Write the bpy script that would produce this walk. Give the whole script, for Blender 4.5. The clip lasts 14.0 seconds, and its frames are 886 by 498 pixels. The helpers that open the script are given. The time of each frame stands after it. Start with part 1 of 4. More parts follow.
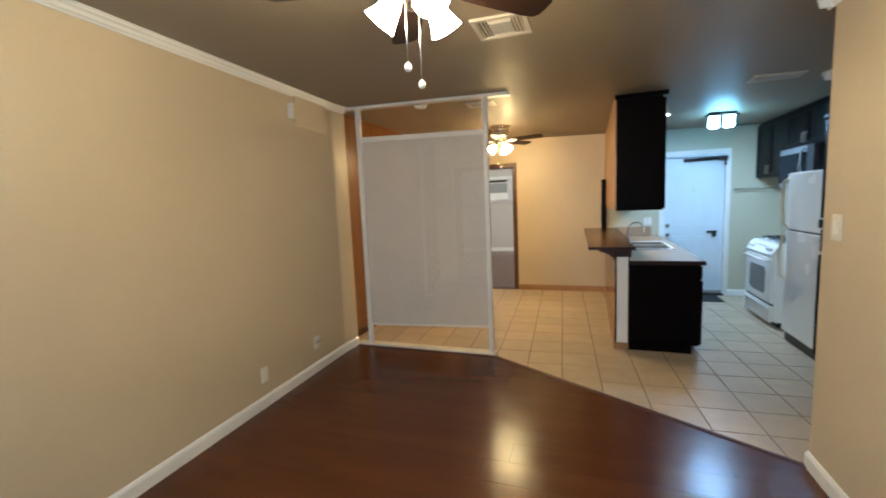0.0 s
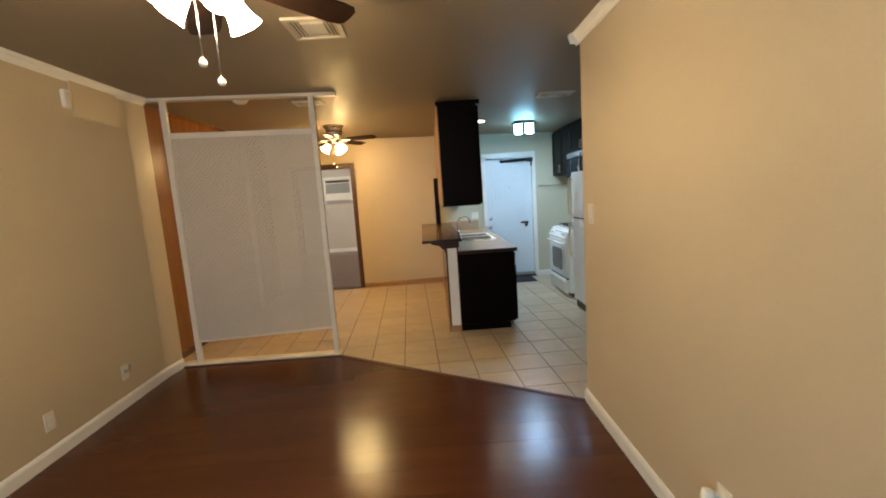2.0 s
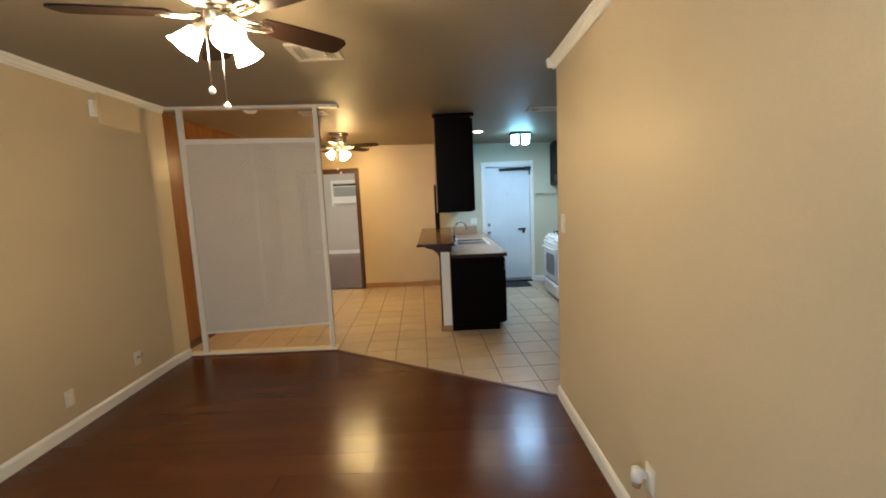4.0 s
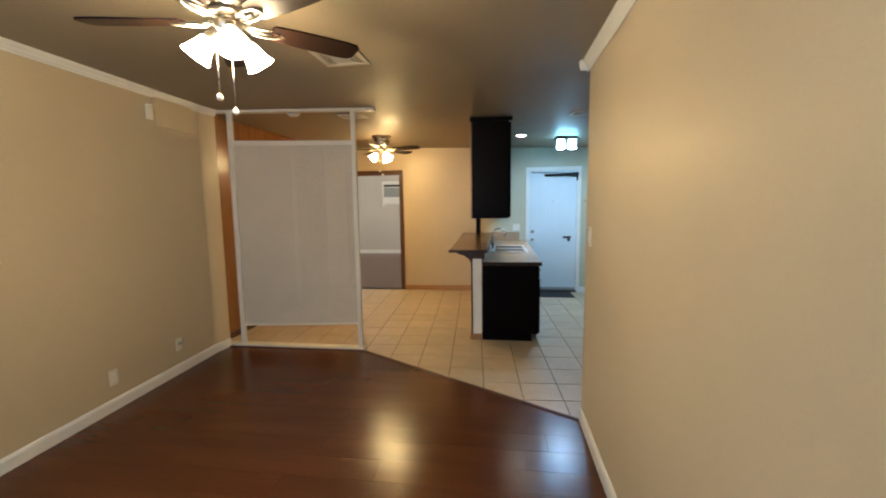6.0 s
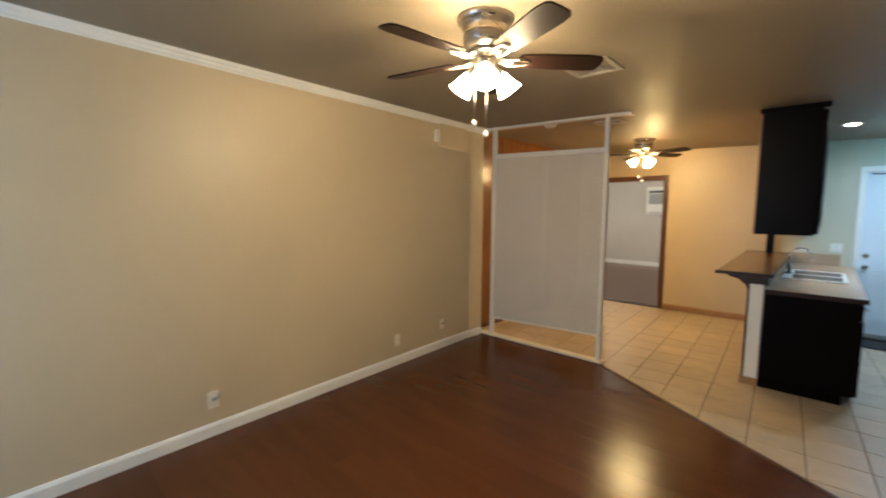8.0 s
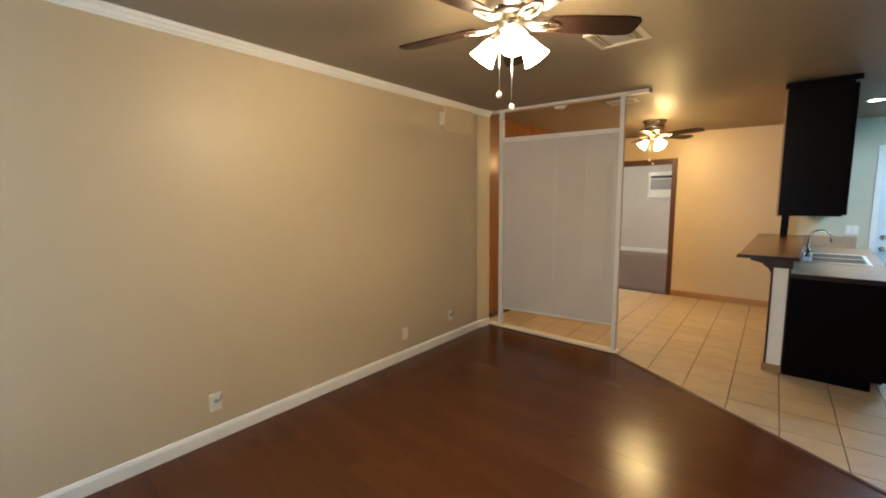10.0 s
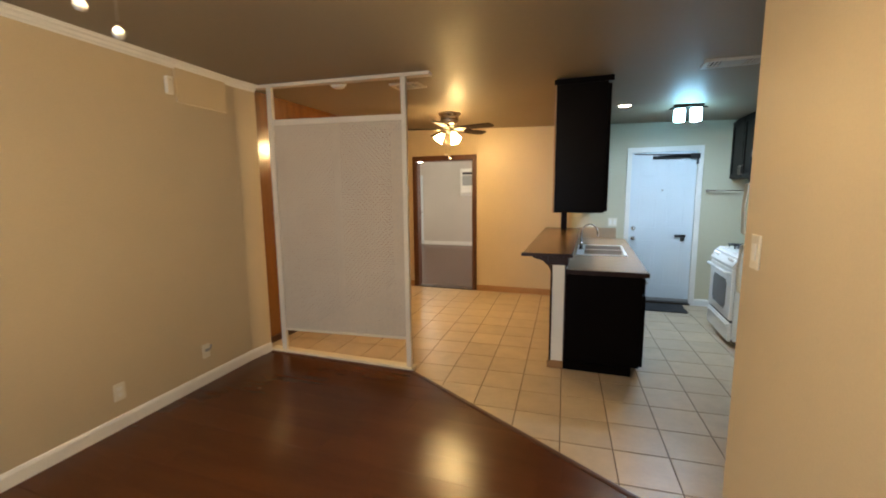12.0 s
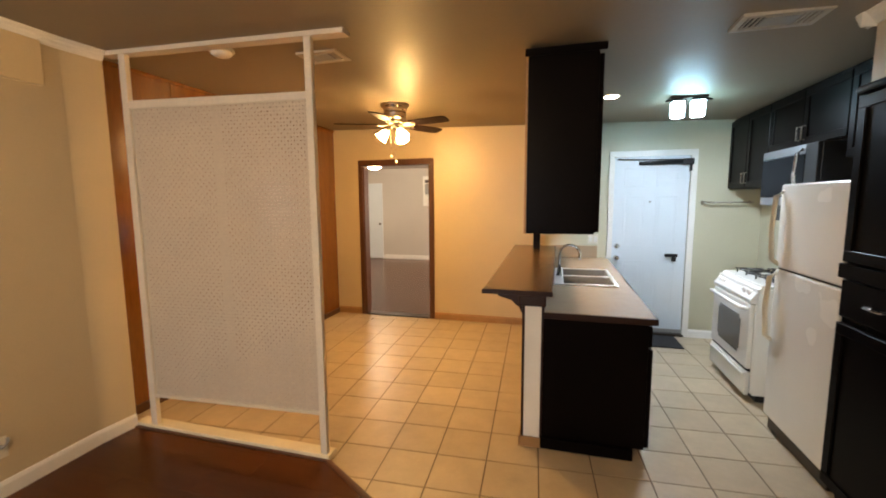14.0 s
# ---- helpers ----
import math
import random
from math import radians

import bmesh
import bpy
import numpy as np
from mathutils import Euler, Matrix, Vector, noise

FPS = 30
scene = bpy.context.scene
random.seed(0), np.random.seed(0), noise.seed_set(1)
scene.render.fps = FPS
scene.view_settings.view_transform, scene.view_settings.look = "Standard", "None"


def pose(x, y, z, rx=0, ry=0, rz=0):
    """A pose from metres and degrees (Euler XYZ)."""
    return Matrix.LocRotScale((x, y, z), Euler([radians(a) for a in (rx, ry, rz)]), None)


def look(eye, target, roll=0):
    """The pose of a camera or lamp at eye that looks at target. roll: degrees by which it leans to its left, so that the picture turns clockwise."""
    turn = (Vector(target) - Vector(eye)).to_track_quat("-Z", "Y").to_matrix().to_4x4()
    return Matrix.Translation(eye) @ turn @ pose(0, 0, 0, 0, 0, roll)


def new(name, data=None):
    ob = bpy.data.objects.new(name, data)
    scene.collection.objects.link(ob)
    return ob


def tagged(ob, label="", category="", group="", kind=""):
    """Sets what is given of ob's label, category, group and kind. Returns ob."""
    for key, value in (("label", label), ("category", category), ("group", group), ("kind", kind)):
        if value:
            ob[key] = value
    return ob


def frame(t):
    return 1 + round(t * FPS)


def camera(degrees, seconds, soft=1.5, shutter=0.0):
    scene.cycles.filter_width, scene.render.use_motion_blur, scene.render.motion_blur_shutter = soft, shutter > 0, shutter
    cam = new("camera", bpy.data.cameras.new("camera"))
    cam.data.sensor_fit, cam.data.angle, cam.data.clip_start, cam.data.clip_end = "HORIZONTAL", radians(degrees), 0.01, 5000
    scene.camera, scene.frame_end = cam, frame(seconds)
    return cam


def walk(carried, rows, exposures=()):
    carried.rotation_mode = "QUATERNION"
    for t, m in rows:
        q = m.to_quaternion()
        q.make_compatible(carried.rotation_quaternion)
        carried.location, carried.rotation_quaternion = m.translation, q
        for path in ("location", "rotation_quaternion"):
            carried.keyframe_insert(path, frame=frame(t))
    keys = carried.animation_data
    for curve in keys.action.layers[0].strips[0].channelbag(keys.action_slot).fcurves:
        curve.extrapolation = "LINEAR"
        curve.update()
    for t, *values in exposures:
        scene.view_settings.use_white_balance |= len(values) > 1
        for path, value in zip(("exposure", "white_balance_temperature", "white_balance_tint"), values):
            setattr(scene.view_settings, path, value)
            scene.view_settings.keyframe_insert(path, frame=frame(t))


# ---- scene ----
cam = camera(93.9, 14.0, soft=1.9, shutter=0.4)
PATH = [
    (0, (0.332, 0.173, 1.499), (-0.334, 2.046, 1.278), -2.4),
    (0.5, (0.224, 0.217, 1.5), (-0.13, 2.173, 1.284), -3.9),
    (1, (0.231, 0.218, 1.494), (0.12, 2.202, 1.265), -4.6),
    (1.5, (0.304, 0.203, 1.479), (0.33, 2.186, 1.226), -4.4),
    (2, (0.468, 0.093, 1.486), (0.501, 2.075, 1.225), -3.9),
    (2.5, (0.571, -0.039, 1.488), (0.575, 1.944, 1.232), -3.7),
    (5, (0.725, -0.163, 1.511), (0.69, 1.823, 1.278), -1.5),
    (5.5, (0.86, -0.149, 1.513), (0.758, 1.834, 1.272), -1.0),
    (6, (0.876, -0.062, 1.529), (0.606, 1.907, 1.307), -0.8),
    (6.5, (0.886, -0.009, 1.573), (0.371, 1.913, 1.37), -0.6),
    (7, (0.937, -0.037, 1.593), (0.169, 1.8, 1.409), -0.4),
    (7.5, (1.041, -0.031, 1.561), (-0.048, 1.638, 1.391), -0.1),
    (8, (1.039, -0.072, 1.554), (-0.31, 1.391, 1.361), 0.4),
    (8.2, (1.044, -0.094, 1.545), (-0.383, 1.292, 1.34), 0.4),
    (10.3, (0.786, 0.021, 1.504), (-0.484, 1.545, 1.25), -1.0),
    (10.5, (0.776, 0.078, 1.496), (-0.405, 1.673, 1.25), -1.2),
    (11, (0.819, 0.309, 1.507), (-0.148, 2.044, 1.273), -1.2),
    (11.5, (0.84, 0.574, 1.551), (0.059, 2.394, 1.277), -0.8),
    (12, (0.876, 0.868, 1.53), (0.208, 2.734, 1.26), -0.6),
    (12.5, (0.857, 1.147, 1.54), (0.255, 3.034, 1.264), -0.5),
    (13, (0.887, 1.414, 1.543), (0.283, 3.305, 1.294), -0.5),
    (13.5, (0.857, 1.666, 1.549), (0.29, 3.568, 1.304), -0.4),
    (14, (0.773, 1.923, 1.553), (0.236, 3.836, 1.323), -0.4),
]
EXPOSURES = [(0, 0.4, 4980, 3), (1, 0.23, 5580, 6), (2.5, 0.21, 5850, 7), (5, 0.23, 5450, 4), (6.5, 0.2, 5400, 4), (8, 0.25, 5480, 5), (10.5, 0.33, 5680, 7), (11.5, 0.29, 5950, 9), (12.5, 0.35, 5950, 8), (13.5, 0.48, 6550, 13), (14, 0.57, 6900, 16)]
walk(cam, [(t, look(eye, target, roll)) for t, eye, target, roll in PATH], EXPOSURES)

# ---- light ----
world = bpy.data.worlds.new("world")
scene.world = world
world.use_nodes = True
wn = world.node_tree.nodes
sky = wn.new("ShaderNodeTexSky")
sky.sky_type, sky.sun_disc = "NISHITA", False
sky.sun_elevation, sky.sun_rotation = radians(35), radians(200)
wn["Background"].inputs["Strength"].default_value = 0.08
world.node_tree.links.new(sky.outputs["Color"], wn["Background"].inputs["Color"])

WARM = (1.0, 0.69, 0.34)      # living room bulbs
AMBER = (1.0, 0.605, 0.215)     # dining bulbs
COOL = (0.64, 0.81, 1.0)      # kitchen bulbs
LIVING_POWER, DINING_POWER, KITCHEN_POWER = 160.0, 76.0, 29.0
LIVING_BULB, DINING_BULB, KITCHEN_BULB = 345.0, 610.0, 740.0
DAY_POWER, FAR_POWER = 42.0, 82.0


def area_lamp(name, m, sx, sy, watts, colour):
    d = bpy.data.lights.new(name, "AREA")
    d.shape, d.size, d.size_y, d.energy, d.color = "RECTANGLE", sx, sy, watts, colour
    ob = new(name, d)
    ob.matrix_world = m
    return ob


# daylight from the living room's window behind the walk
area_lamp("window_daylight", look((-0.9, -1.86, 1.5), (-0.9, 1.0, 1.2)), 1.5, 1.1, DAY_POWER, (0.62, 0.82, 1.0))
# daylight in the room beyond the dining room
area_lamp("far_window_daylight", look((1.35, 10.0, 1.5), (-1.0, 10.0, 1.2)), 1.3, 1.1, FAR_POWER, (1.0, 0.82, 0.66))

# ---- materials ----


def rgb(c):
    return (*c, 1.0)


def material(name, base, rough=0.5, metal=0.0, scale=3.0, vary=0.12, grain=60.0, grain_vary=0.05, bump=0.05,
             bump_scale=120.0, stretch=(1, 1, 1), coat=0.0, spec=0.5, per_object=0.0, rough_vary=0.06):
    """Procedural surface: broad stains, fine grain, uneven gloss and relief."""
    m = bpy.data.materials.new(name)
    m.use_nodes = True
    nt = m.node_tree
    n, link = nt.nodes, nt.links.new
    p = n["Principled BSDF"]
    tc = n.new("ShaderNodeTexCoord")
    mp = n.new("ShaderNodeMapping")
    mp.inputs["Scale"].default_value = stretch
    link(tc.outputs["Object"], mp.inputs["Vector"])

    def tex(sc, detail):
        t = n.new("ShaderNodeTexNoise")
        t.inputs["Scale"].default_value, t.inputs["Detail"].default_value = sc, detail
        link(mp.outputs["Vector"], t.inputs["Vector"])
        return t

    broad, fine, relief = tex(scale, 3), tex(grain, 2), tex(bump_scale, 2)

    def ranged(src, lo, hi):
        r = n.new("ShaderNodeMapRange")
        r.inputs["From Min"].default_value, r.inputs["From Max"].default_value = 0.25, 0.75
        r.inputs["To Min"].default_value, r.inputs["To Max"].default_value = lo, hi
        link(src, r.inputs["Value"])
        return r.outputs["Result"]

    def times(a, b):
        x = n.new("ShaderNodeMath")
        x.operation = "MULTIPLY"
        link(a, x.inputs[0])
        link(b, x.inputs[1])
        return x.outputs["Value"]

    value = times(ranged(broad.outputs["Fac"], 1 - vary, 1 + vary), ranged(fine.outputs["Fac"], 1 - grain_vary, 1 + grain_vary))
    if per_object:
        oi = n.new("ShaderNodeObjectInfo")
        far = n.new("ShaderNodeVectorMath")
        far.operation = "SCALE"
        far.inputs[0].default_value = (37.0, 23.0, 11.0)
        link(oi.outputs["Random"], far.inputs["Scale"])
        link(far.outputs["Vector"], mp.inputs["Location"])
        r = n.new("ShaderNodeMapRange")
        r.inputs["To Min"].default_value, r.inputs["To Max"].default_value = 1 - per_object, 1 + per_object
        link(oi.outputs["Random"], r.inputs["Value"])
        value = times(value, r.outputs["Result"])
    hsv = n.new("ShaderNodeHueSaturation")
    hsv.inputs["Color"].default_value = rgb(base)
    link(value, hsv.inputs["Value"])
    link(hsv.outputs["Color"], p.inputs["Base Color"])
    link(ranged(broad.outputs["Fac"], max(rough - rough_vary, 0.02), rough + rough_vary), p.inputs["Roughness"])
    p.inputs["Metallic"].default_value = metal
    p.inputs["Coat Weight"].default_value = coat
    p.inputs["Coat Roughness"].default_value = 0.15
    p.inputs["Specular IOR Level"].default_value = spec
    if bump:
        b = n.new("ShaderNodeBump")
        b.inputs["Strength"].default_value, b.inputs["Distance"].default_value = bump, 0.004
        link(relief.outputs["Fac"], b.inputs["Height"])
        link(b.outputs["Normal"], p.inputs["Normal"])
    return m


def glowing(name, colour, strength):
    m = bpy.data.materials.new(name)
    m.use_nodes = True
    p = m.node_tree.nodes["Principled BSDF"]
    p.inputs["Base Color"].default_value = (0.9, 0.9, 0.88, 1)
    p.inputs["Roughness"].default_value = 0.4
    p.inputs["Emission Color"].default_value = rgb(colour)
    p.inputs["Emission Strength"].default_value = strength
    return m


WALL = material("tan_wall_paint", (0.56, 0.465, 0.315), 0.42, scale=1.2, vary=0.05, grain=90, grain_vary=0.02, bump=0.18, bump_scale=160)
KITCHEN_WALL = material("cream_wall_paint", (0.52, 0.50, 0.37), 0.42, scale=1.2, vary=0.05, grain=90, grain_vary=0.02, bump=0.15, bump_scale=160)
FAR_WALL = material("grey_beige_wall_paint", (0.55, 0.51, 0.46), 0.5, scale=1.2, vary=0.04, bump=0.1)
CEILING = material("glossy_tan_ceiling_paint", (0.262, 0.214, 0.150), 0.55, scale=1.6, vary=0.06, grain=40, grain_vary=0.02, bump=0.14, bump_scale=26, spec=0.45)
WHITE = material("white_trim_paint", (0.80, 0.79, 0.75), 0.35, scale=4, vary=0.05, grain_vary=0.012, bump=0.02)
CREAM = material("cream_sill_paint", (0.76, 0.70, 0.55), 0.4, scale=5, vary=0.08, bump=0.06)
SCREEN = material("white_hardboard_paint", (0.53, 0.47, 0.40), 0.42, scale=3, vary=0.05, bump=0.05, spec=0.16)
SCREENFRAME = material("off_white_frame_paint", (0.66, 0.61, 0.53), 0.38, scale=3, vary=0.05, bump=0.05)
DOORWHITE = material("white_door_paint", (0.67, 0.735, 0.78), 0.35, scale=2, vary=0.04, grain_vary=0.012, bump=0.02, bump_scale=200)
APPLIANCE = material("white_enamel", (0.84, 0.82, 0.76), 0.24, scale=2, vary=0.03, grain_vary=0.006, bump=0.0, coat=0.3)
BISQUE = material("bisque_plastic", (0.74, 0.66, 0.50), 0.35, scale=4, vary=0.05, bump=0.03)
PANEL = material("orange_brown_wood_panelling", (0.20, 0.076, 0.015), 0.22, scale=2.2, vary=0.22, grain=26, grain_vary=0.16, stretch=(6, 6, 0.5), bump=0.05, bump_scale=40, coat=0.4)
DARKWOOD = material("dark_brown_stained_wood", (0.085, 0.034, 0.016), 0.35, scale=3, vary=0.2, grain=30, grain_vary=0.15, stretch=(5, 5, 0.6), bump=0.05)
TANBASE = material("tan_wood_baseboard", (0.34, 0.19, 0.08), 0.4, scale=4, vary=0.12, bump=0.04)
ESPRESSO = material("espresso_cabinet_lacquer", (0.0035, 0.0022, 0.002), 0.34, scale=2, vary=0.12, grain=40, grain_vary=0.1, stretch=(2, 2, 0.6), bump=0.02, spec=0.05, rough_vary=0.02)
BARTOP = material("brown_laminate_top", (0.17, 0.10, 0.055), 0.27, scale=12, vary=0.06, grain=150, grain_vary=0.12, bump=0.0, rough_vary=0.001)
COUNTER = material("tan_laminate_counter", (0.40, 0.29, 0.19), 0.27, scale=12, vary=0.04, grain=160, grain_vary=0.10, bump=0.0, rough_vary=0.001)
EDGE = material("dark_counter_edge", (0.024, 0.009, 0.0055), 0.35, scale=5, vary=0.12, bump=0.0, spec=0.3)
LAMINATE = material("dark_red_brown_laminate", (0.078, 0.0245, 0.0085), 0.235, scale=1.5, vary=0.16, grain=22, grain_vary=0.07, stretch=(0.6, 5, 1), bump=0.07, bump_scale=5, per_object=0.07, spec=0.26, rough_vary=0.002)
TILE = material("beige_ceramic_tile", (0.50, 0.40, 0.27), 0.34, spec=0.32, scale=7, vary=0.09, grain=40, grain_vary=0.03, bump=0.0, bump_scale=30, per_object=0.055, rough_vary=0.001)
GROUT = material("dark_grout", (0.125, 0.084, 0.052), 0.8, scale=8, vary=0.2, bump=0.2)
NICKEL = material("brushed_nickel", (0.44, 0.40, 0.35), 0.30, metal=1.0, scale=4, vary=0.05, grain=80, stretch=(1, 1, 8), bump=0.02)
STEEL = material("stainless_steel", (0.78, 0.78, 0.76), 0.26, metal=1.0, scale=4, vary=0.05, bump=0.02)
# sink rim: steel lightened in colour for the kitchen light it reflects
RIMSTEEL = material("sink_rim_steel_lit", (0.92, 0.92, 0.91), 0.5, metal=1.0, scale=5, vary=0.05, bump=0.01)
DULLSTEEL = material("dull_grey_steel", (0.36, 0.37, 0.38), 0.4, metal=1.0, scale=5, vary=0.08, grain=120, grain_vary=0.05, bump=0.01)
STRIPWOOD = material("red_brown_strip_wood", (0.075, 0.028, 0.013), 0.34, scale=5, vary=0.15, grain=40, grain_vary=0.1, bump=0.02)
# sink bowls: the same steel coloured darker, shade put into the base colour
BOWLSTEEL = material("sink_bowl_steel_shaded", (0.36, 0.35, 0.34), 0.36, scale=6, vary=0.15, grain=160, grain_vary=0.06, bump=0.02, metal=1.0)
CHROME = material("chrome", (0.75, 0.75, 0.75), 0.08, metal=1.0, vary=0.02, bump=0.0, rough_vary=0.02)
# yellow metal that draws the glint of the chime's LED; it gives no light
LED_YELLOW = material("yellow_led_glint", (0.80, 0.56, 0.16), 0.25, metal=1.0, vary=0.03, bump=0.0)
BLACK = material("black_plastic", (0.012, 0.012, 0.013), 0.35, vary=0.1, bump=0.03)
BRONZE = material("dark_bronze_metal", (0.06, 0.045, 0.035), 0.4, metal=0.7, vary=0.1, bump=0.02)
GREY = material("grey_plastic", (0.30, 0.30, 0.29), 0.4, vary=0.06, bump=0.03)
DARKGLASS = material("dark_oven_glass", (0.035, 0.032, 0.028), 0.14, vary=0.05, bump=0.0, rough_vary=0.02, spec=0.3)
RUBBER = material("charcoal_door_mat", (0.022, 0.022, 0.024), 0.9, scale=20, vary=0.25, bump=0.4, bump_scale=260)
PLATE = material("ivory_plate_plastic", (0.74, 0.70, 0.60), 0.35, vary=0.03, bump=0.02)
BLADE = material("dark_walnut_blade", (0.015, 0.0072, 0.005), 0.42, scale=3, vary=0.2, grain=30, grain_vary=0.2, stretch=(1, 6, 1), bump=0.03, spec=0.09)
# near-black fill that paints the shade inside gaps and vent openings
SHADOWGAP = material("recess_shade_black", (0.01, 0.01, 0.01), 0.7, vary=0.1, bump=0.0)
BLIND = material("white_window_frame", (0.8, 0.8, 0.8), 0.4, vary=0.03, bump=0.03)
LIVING_SHADE = glowing("lit_living_shade", WARM, LIVING_POWER)
DINING_SHADE = glowing("lit_dining_shade", AMBER, DINING_POWER)
KITCHEN_SHADE = glowing("lit_kitchen_shade", (0.38, 0.80, 1.0), KITCHEN_POWER)
LIVING_LENS = glowing("lit_living_bulb", WARM, LIVING_BULB)
DINING_LENS = glowing("lit_dining_bulb", AMBER, DINING_BULB)
KITCHEN_LENS = glowing("lit_kitchen_bulb", COOL, KITCHEN_BULB)
OVENGLASS = material("grey_oven_glass", (0.17, 0.155, 0.13), 0.18, vary=0.05, bump=0.0, rough_vary=0.02)
MICROGLASS = material("black_microwave_glass", (0.010, 0.011, 0.012), 0.12, vary=0.05, bump=0.0, rough_vary=0.01, spec=0.01)
DOWNLIGHT = glowing("lit_downlight", (1.0, 0.80, 0.52), 160.0)
FAR_SHADE = glowing("lit_far_dome", (1.0, 0.85, 0.6), 95.0)

# ---- building helpers ----


def box(bm, x0, x1, y0, y1, z0, z1, bevel=0.0, seg=2):
    vs = [bm.verts.new((x, y, z)) for x in (x0, x1) for y in (y0, y1) for z in (z0, z1)]
    fs = [bm.faces.new([vs[i] for i in f]) for f in ((0, 1, 3, 2), (4, 6, 7, 5), (0, 4, 5, 1), (2, 3, 7, 6), (0, 2, 6, 4), (1, 5, 7, 3))]
    if bevel:
        es = {e for f in fs for e in f.edges}
        bmesh.ops.bevel(bm, geom=list(es), offset=bevel, segments=seg, profile=0.5, affect="EDGES")
    return bm


def B(*a, **k):
    return box(bmesh.new(), *a, **k)


def lathe(bm, profile, cx, cy, seg=32, m=None):
    """Turn a profile of (radius, z) round an upright axis."""
    rings = []
    for r, z in profile:
        ring = []
        for i in range(seg):
            a = 2 * math.pi * i / seg
            v = Vector((r * math.cos(a), r * math.sin(a), z))
            if m is not None:
                v = m @ v
            ring.append(bm.verts.new((v.x + cx, v.y + cy, v.z)))
        rings.append(ring)
    for a, b in zip(rings, rings[1:]):
        for i in range(seg):
            bm.faces.new((a[i], a[(i + 1) % seg], b[(i + 1) % seg], b[i])).smooth = True
    for ring in (rings[0], rings[-1]):
        if profile[rings.index(ring)][0] > 1e-4:
            bm.faces.new(ring)
    return bm


def tube(bm, pts, r, seg=10):
    """A round bar along points."""
    pts = [Vector(p) for p in pts]
    rings = []
    for i, p in enumerate(pts):
        d = (pts[min(i + 1, len(pts) - 1)] - pts[max(i - 1, 0)]).normalized()
        u = d.cross(Vector((0.0, 0.31, 0.95))) if abs(d.z) < 0.9 else d.cross(Vector((1, 0, 0)))
        u.normalize()
        w = d.cross(u)
        rings.append([bm.verts.new(p + r * (math.cos(2 * math.pi * k / seg) * u + math.sin(2 * math.pi * k / seg) * w)) for k in range(seg)])
    for a, b in zip(rings, rings[1:]):
        for k in range(seg):
            bm.faces.new((a[k], a[(k + 1) % seg], b[(k + 1) % seg], b[k])).smooth = True
    bm.faces.new(rings[0])
    bm.faces.new(rings[-1])
    return bm


def prism(bm, poly, z0, z1):
    lo, hi = [bm.verts.new((x, y, z0)) for x, y in poly], [bm.verts.new((x, y, z1)) for x, y in poly]
    n = len(poly)
    bm.faces.new(lo[::-1])
    bm.faces.new(hi)
    for i in range(n):
        bm.faces.new((lo[i], lo[(i + 1) % n], hi[(i + 1) % n], hi[i]))
    return bm


def sweep(bm, profile, a, b, out, cut_a=0.0, cut_b=0.0):
    """A moulding: profile of (out, z) run from a to b in plan, with its ends cut back by cut per metre of depth."""
    a, b, out = Vector((*a, 0)), Vector((*b, 0)), Vector((*out, 0))
    d = (b - a).normalized()
    ra = [bm.verts.new(a + out * o + d * cut_a * o + Vector((0, 0, z))) for o, z in profile]
    rb = [bm.verts.new(b + out * o - d * cut_b * o + Vector((0, 0, z))) for o, z in profile]
    n = len(profile)
    for i in range(n):
        bm.faces.new((ra[i], ra[(i + 1) % n], rb[(i + 1) % n], rb[i]))
    bm.faces.new(ra[::-1])
    bm.faces.new(rb)
    return bm


def to_mesh(name, bm, mat, origin):
    bmesh.ops.recalc_face_normals(bm, faces=bm.faces[:])
    bm.transform(Matrix.Translation(-Vector(origin)))
    me = bpy.data.meshes.new(name)
    bm.to_mesh(me)
    bm.free()
    me.materials.append(mat)
    return me


def origin_of(ob):
    o = Vector((0, 0, 0))
    while ob is not None:
        o += ob.location
        ob = ob.parent
    return o


def part(name, bm, mat, parent, label=""):
    """One mesh under a thing or part, built in the room's coordinates."""
    ob = new(name, to_mesh(name, bm, mat, origin_of(parent)))
    ob.parent = parent
    return tagged(ob, label)


def thing(name, at, label, category, group=""):
    ob = new(name)
    ob.location = at
    ob.empty_display_size = 0.1
    return tagged(ob, label, category, group)


def setting(name, bm, mat, label, category):
    return tagged(new(name, to_mesh(name, bm, mat, (0, 0, 0))), label, category, kind="structure")


def solid(name, bm, mat, at, label, category, group=""):
    ob = new(name, to_mesh(name, bm, mat, at))
    ob.location = at
    return tagged(ob, label, category, group)


def clip(poly, px, py, nx, ny):
    """The part of a polygon on the side of the line that (nx, ny) points to."""
    out = []
    for (ax, ay), (bx, by) in zip(poly, poly[1:] + poly[:1]):
        da, db = (ax - px) * nx + (ay - py) * ny, (bx - px) * nx + (by - py) * ny
        if da >= 0:
            out.append((ax, ay))
        if (da < 0) != (db < 0):
            k = da / (da - db)
            out.append((ax + k * (bx - ax), ay + k * (by - ay)))
    return out


# ---- plan ----
XL, XR, XK = -2.07, 1.445, 2.83       # living left and right walls, kitchen right wall
XW = -2.20                           # panelled dining wall
Y0, YP, YB = -1.86, 3.99, 7.06       # wall behind, screen line, back wall
YE = 2.775                           # end of the living room's right wall
YF = 12.35                           # far room's end wall
T = 0.12


def ZC(x):
    """The ceiling falls a little towards the kitchen."""
    return 2.455 - 0.027 * x


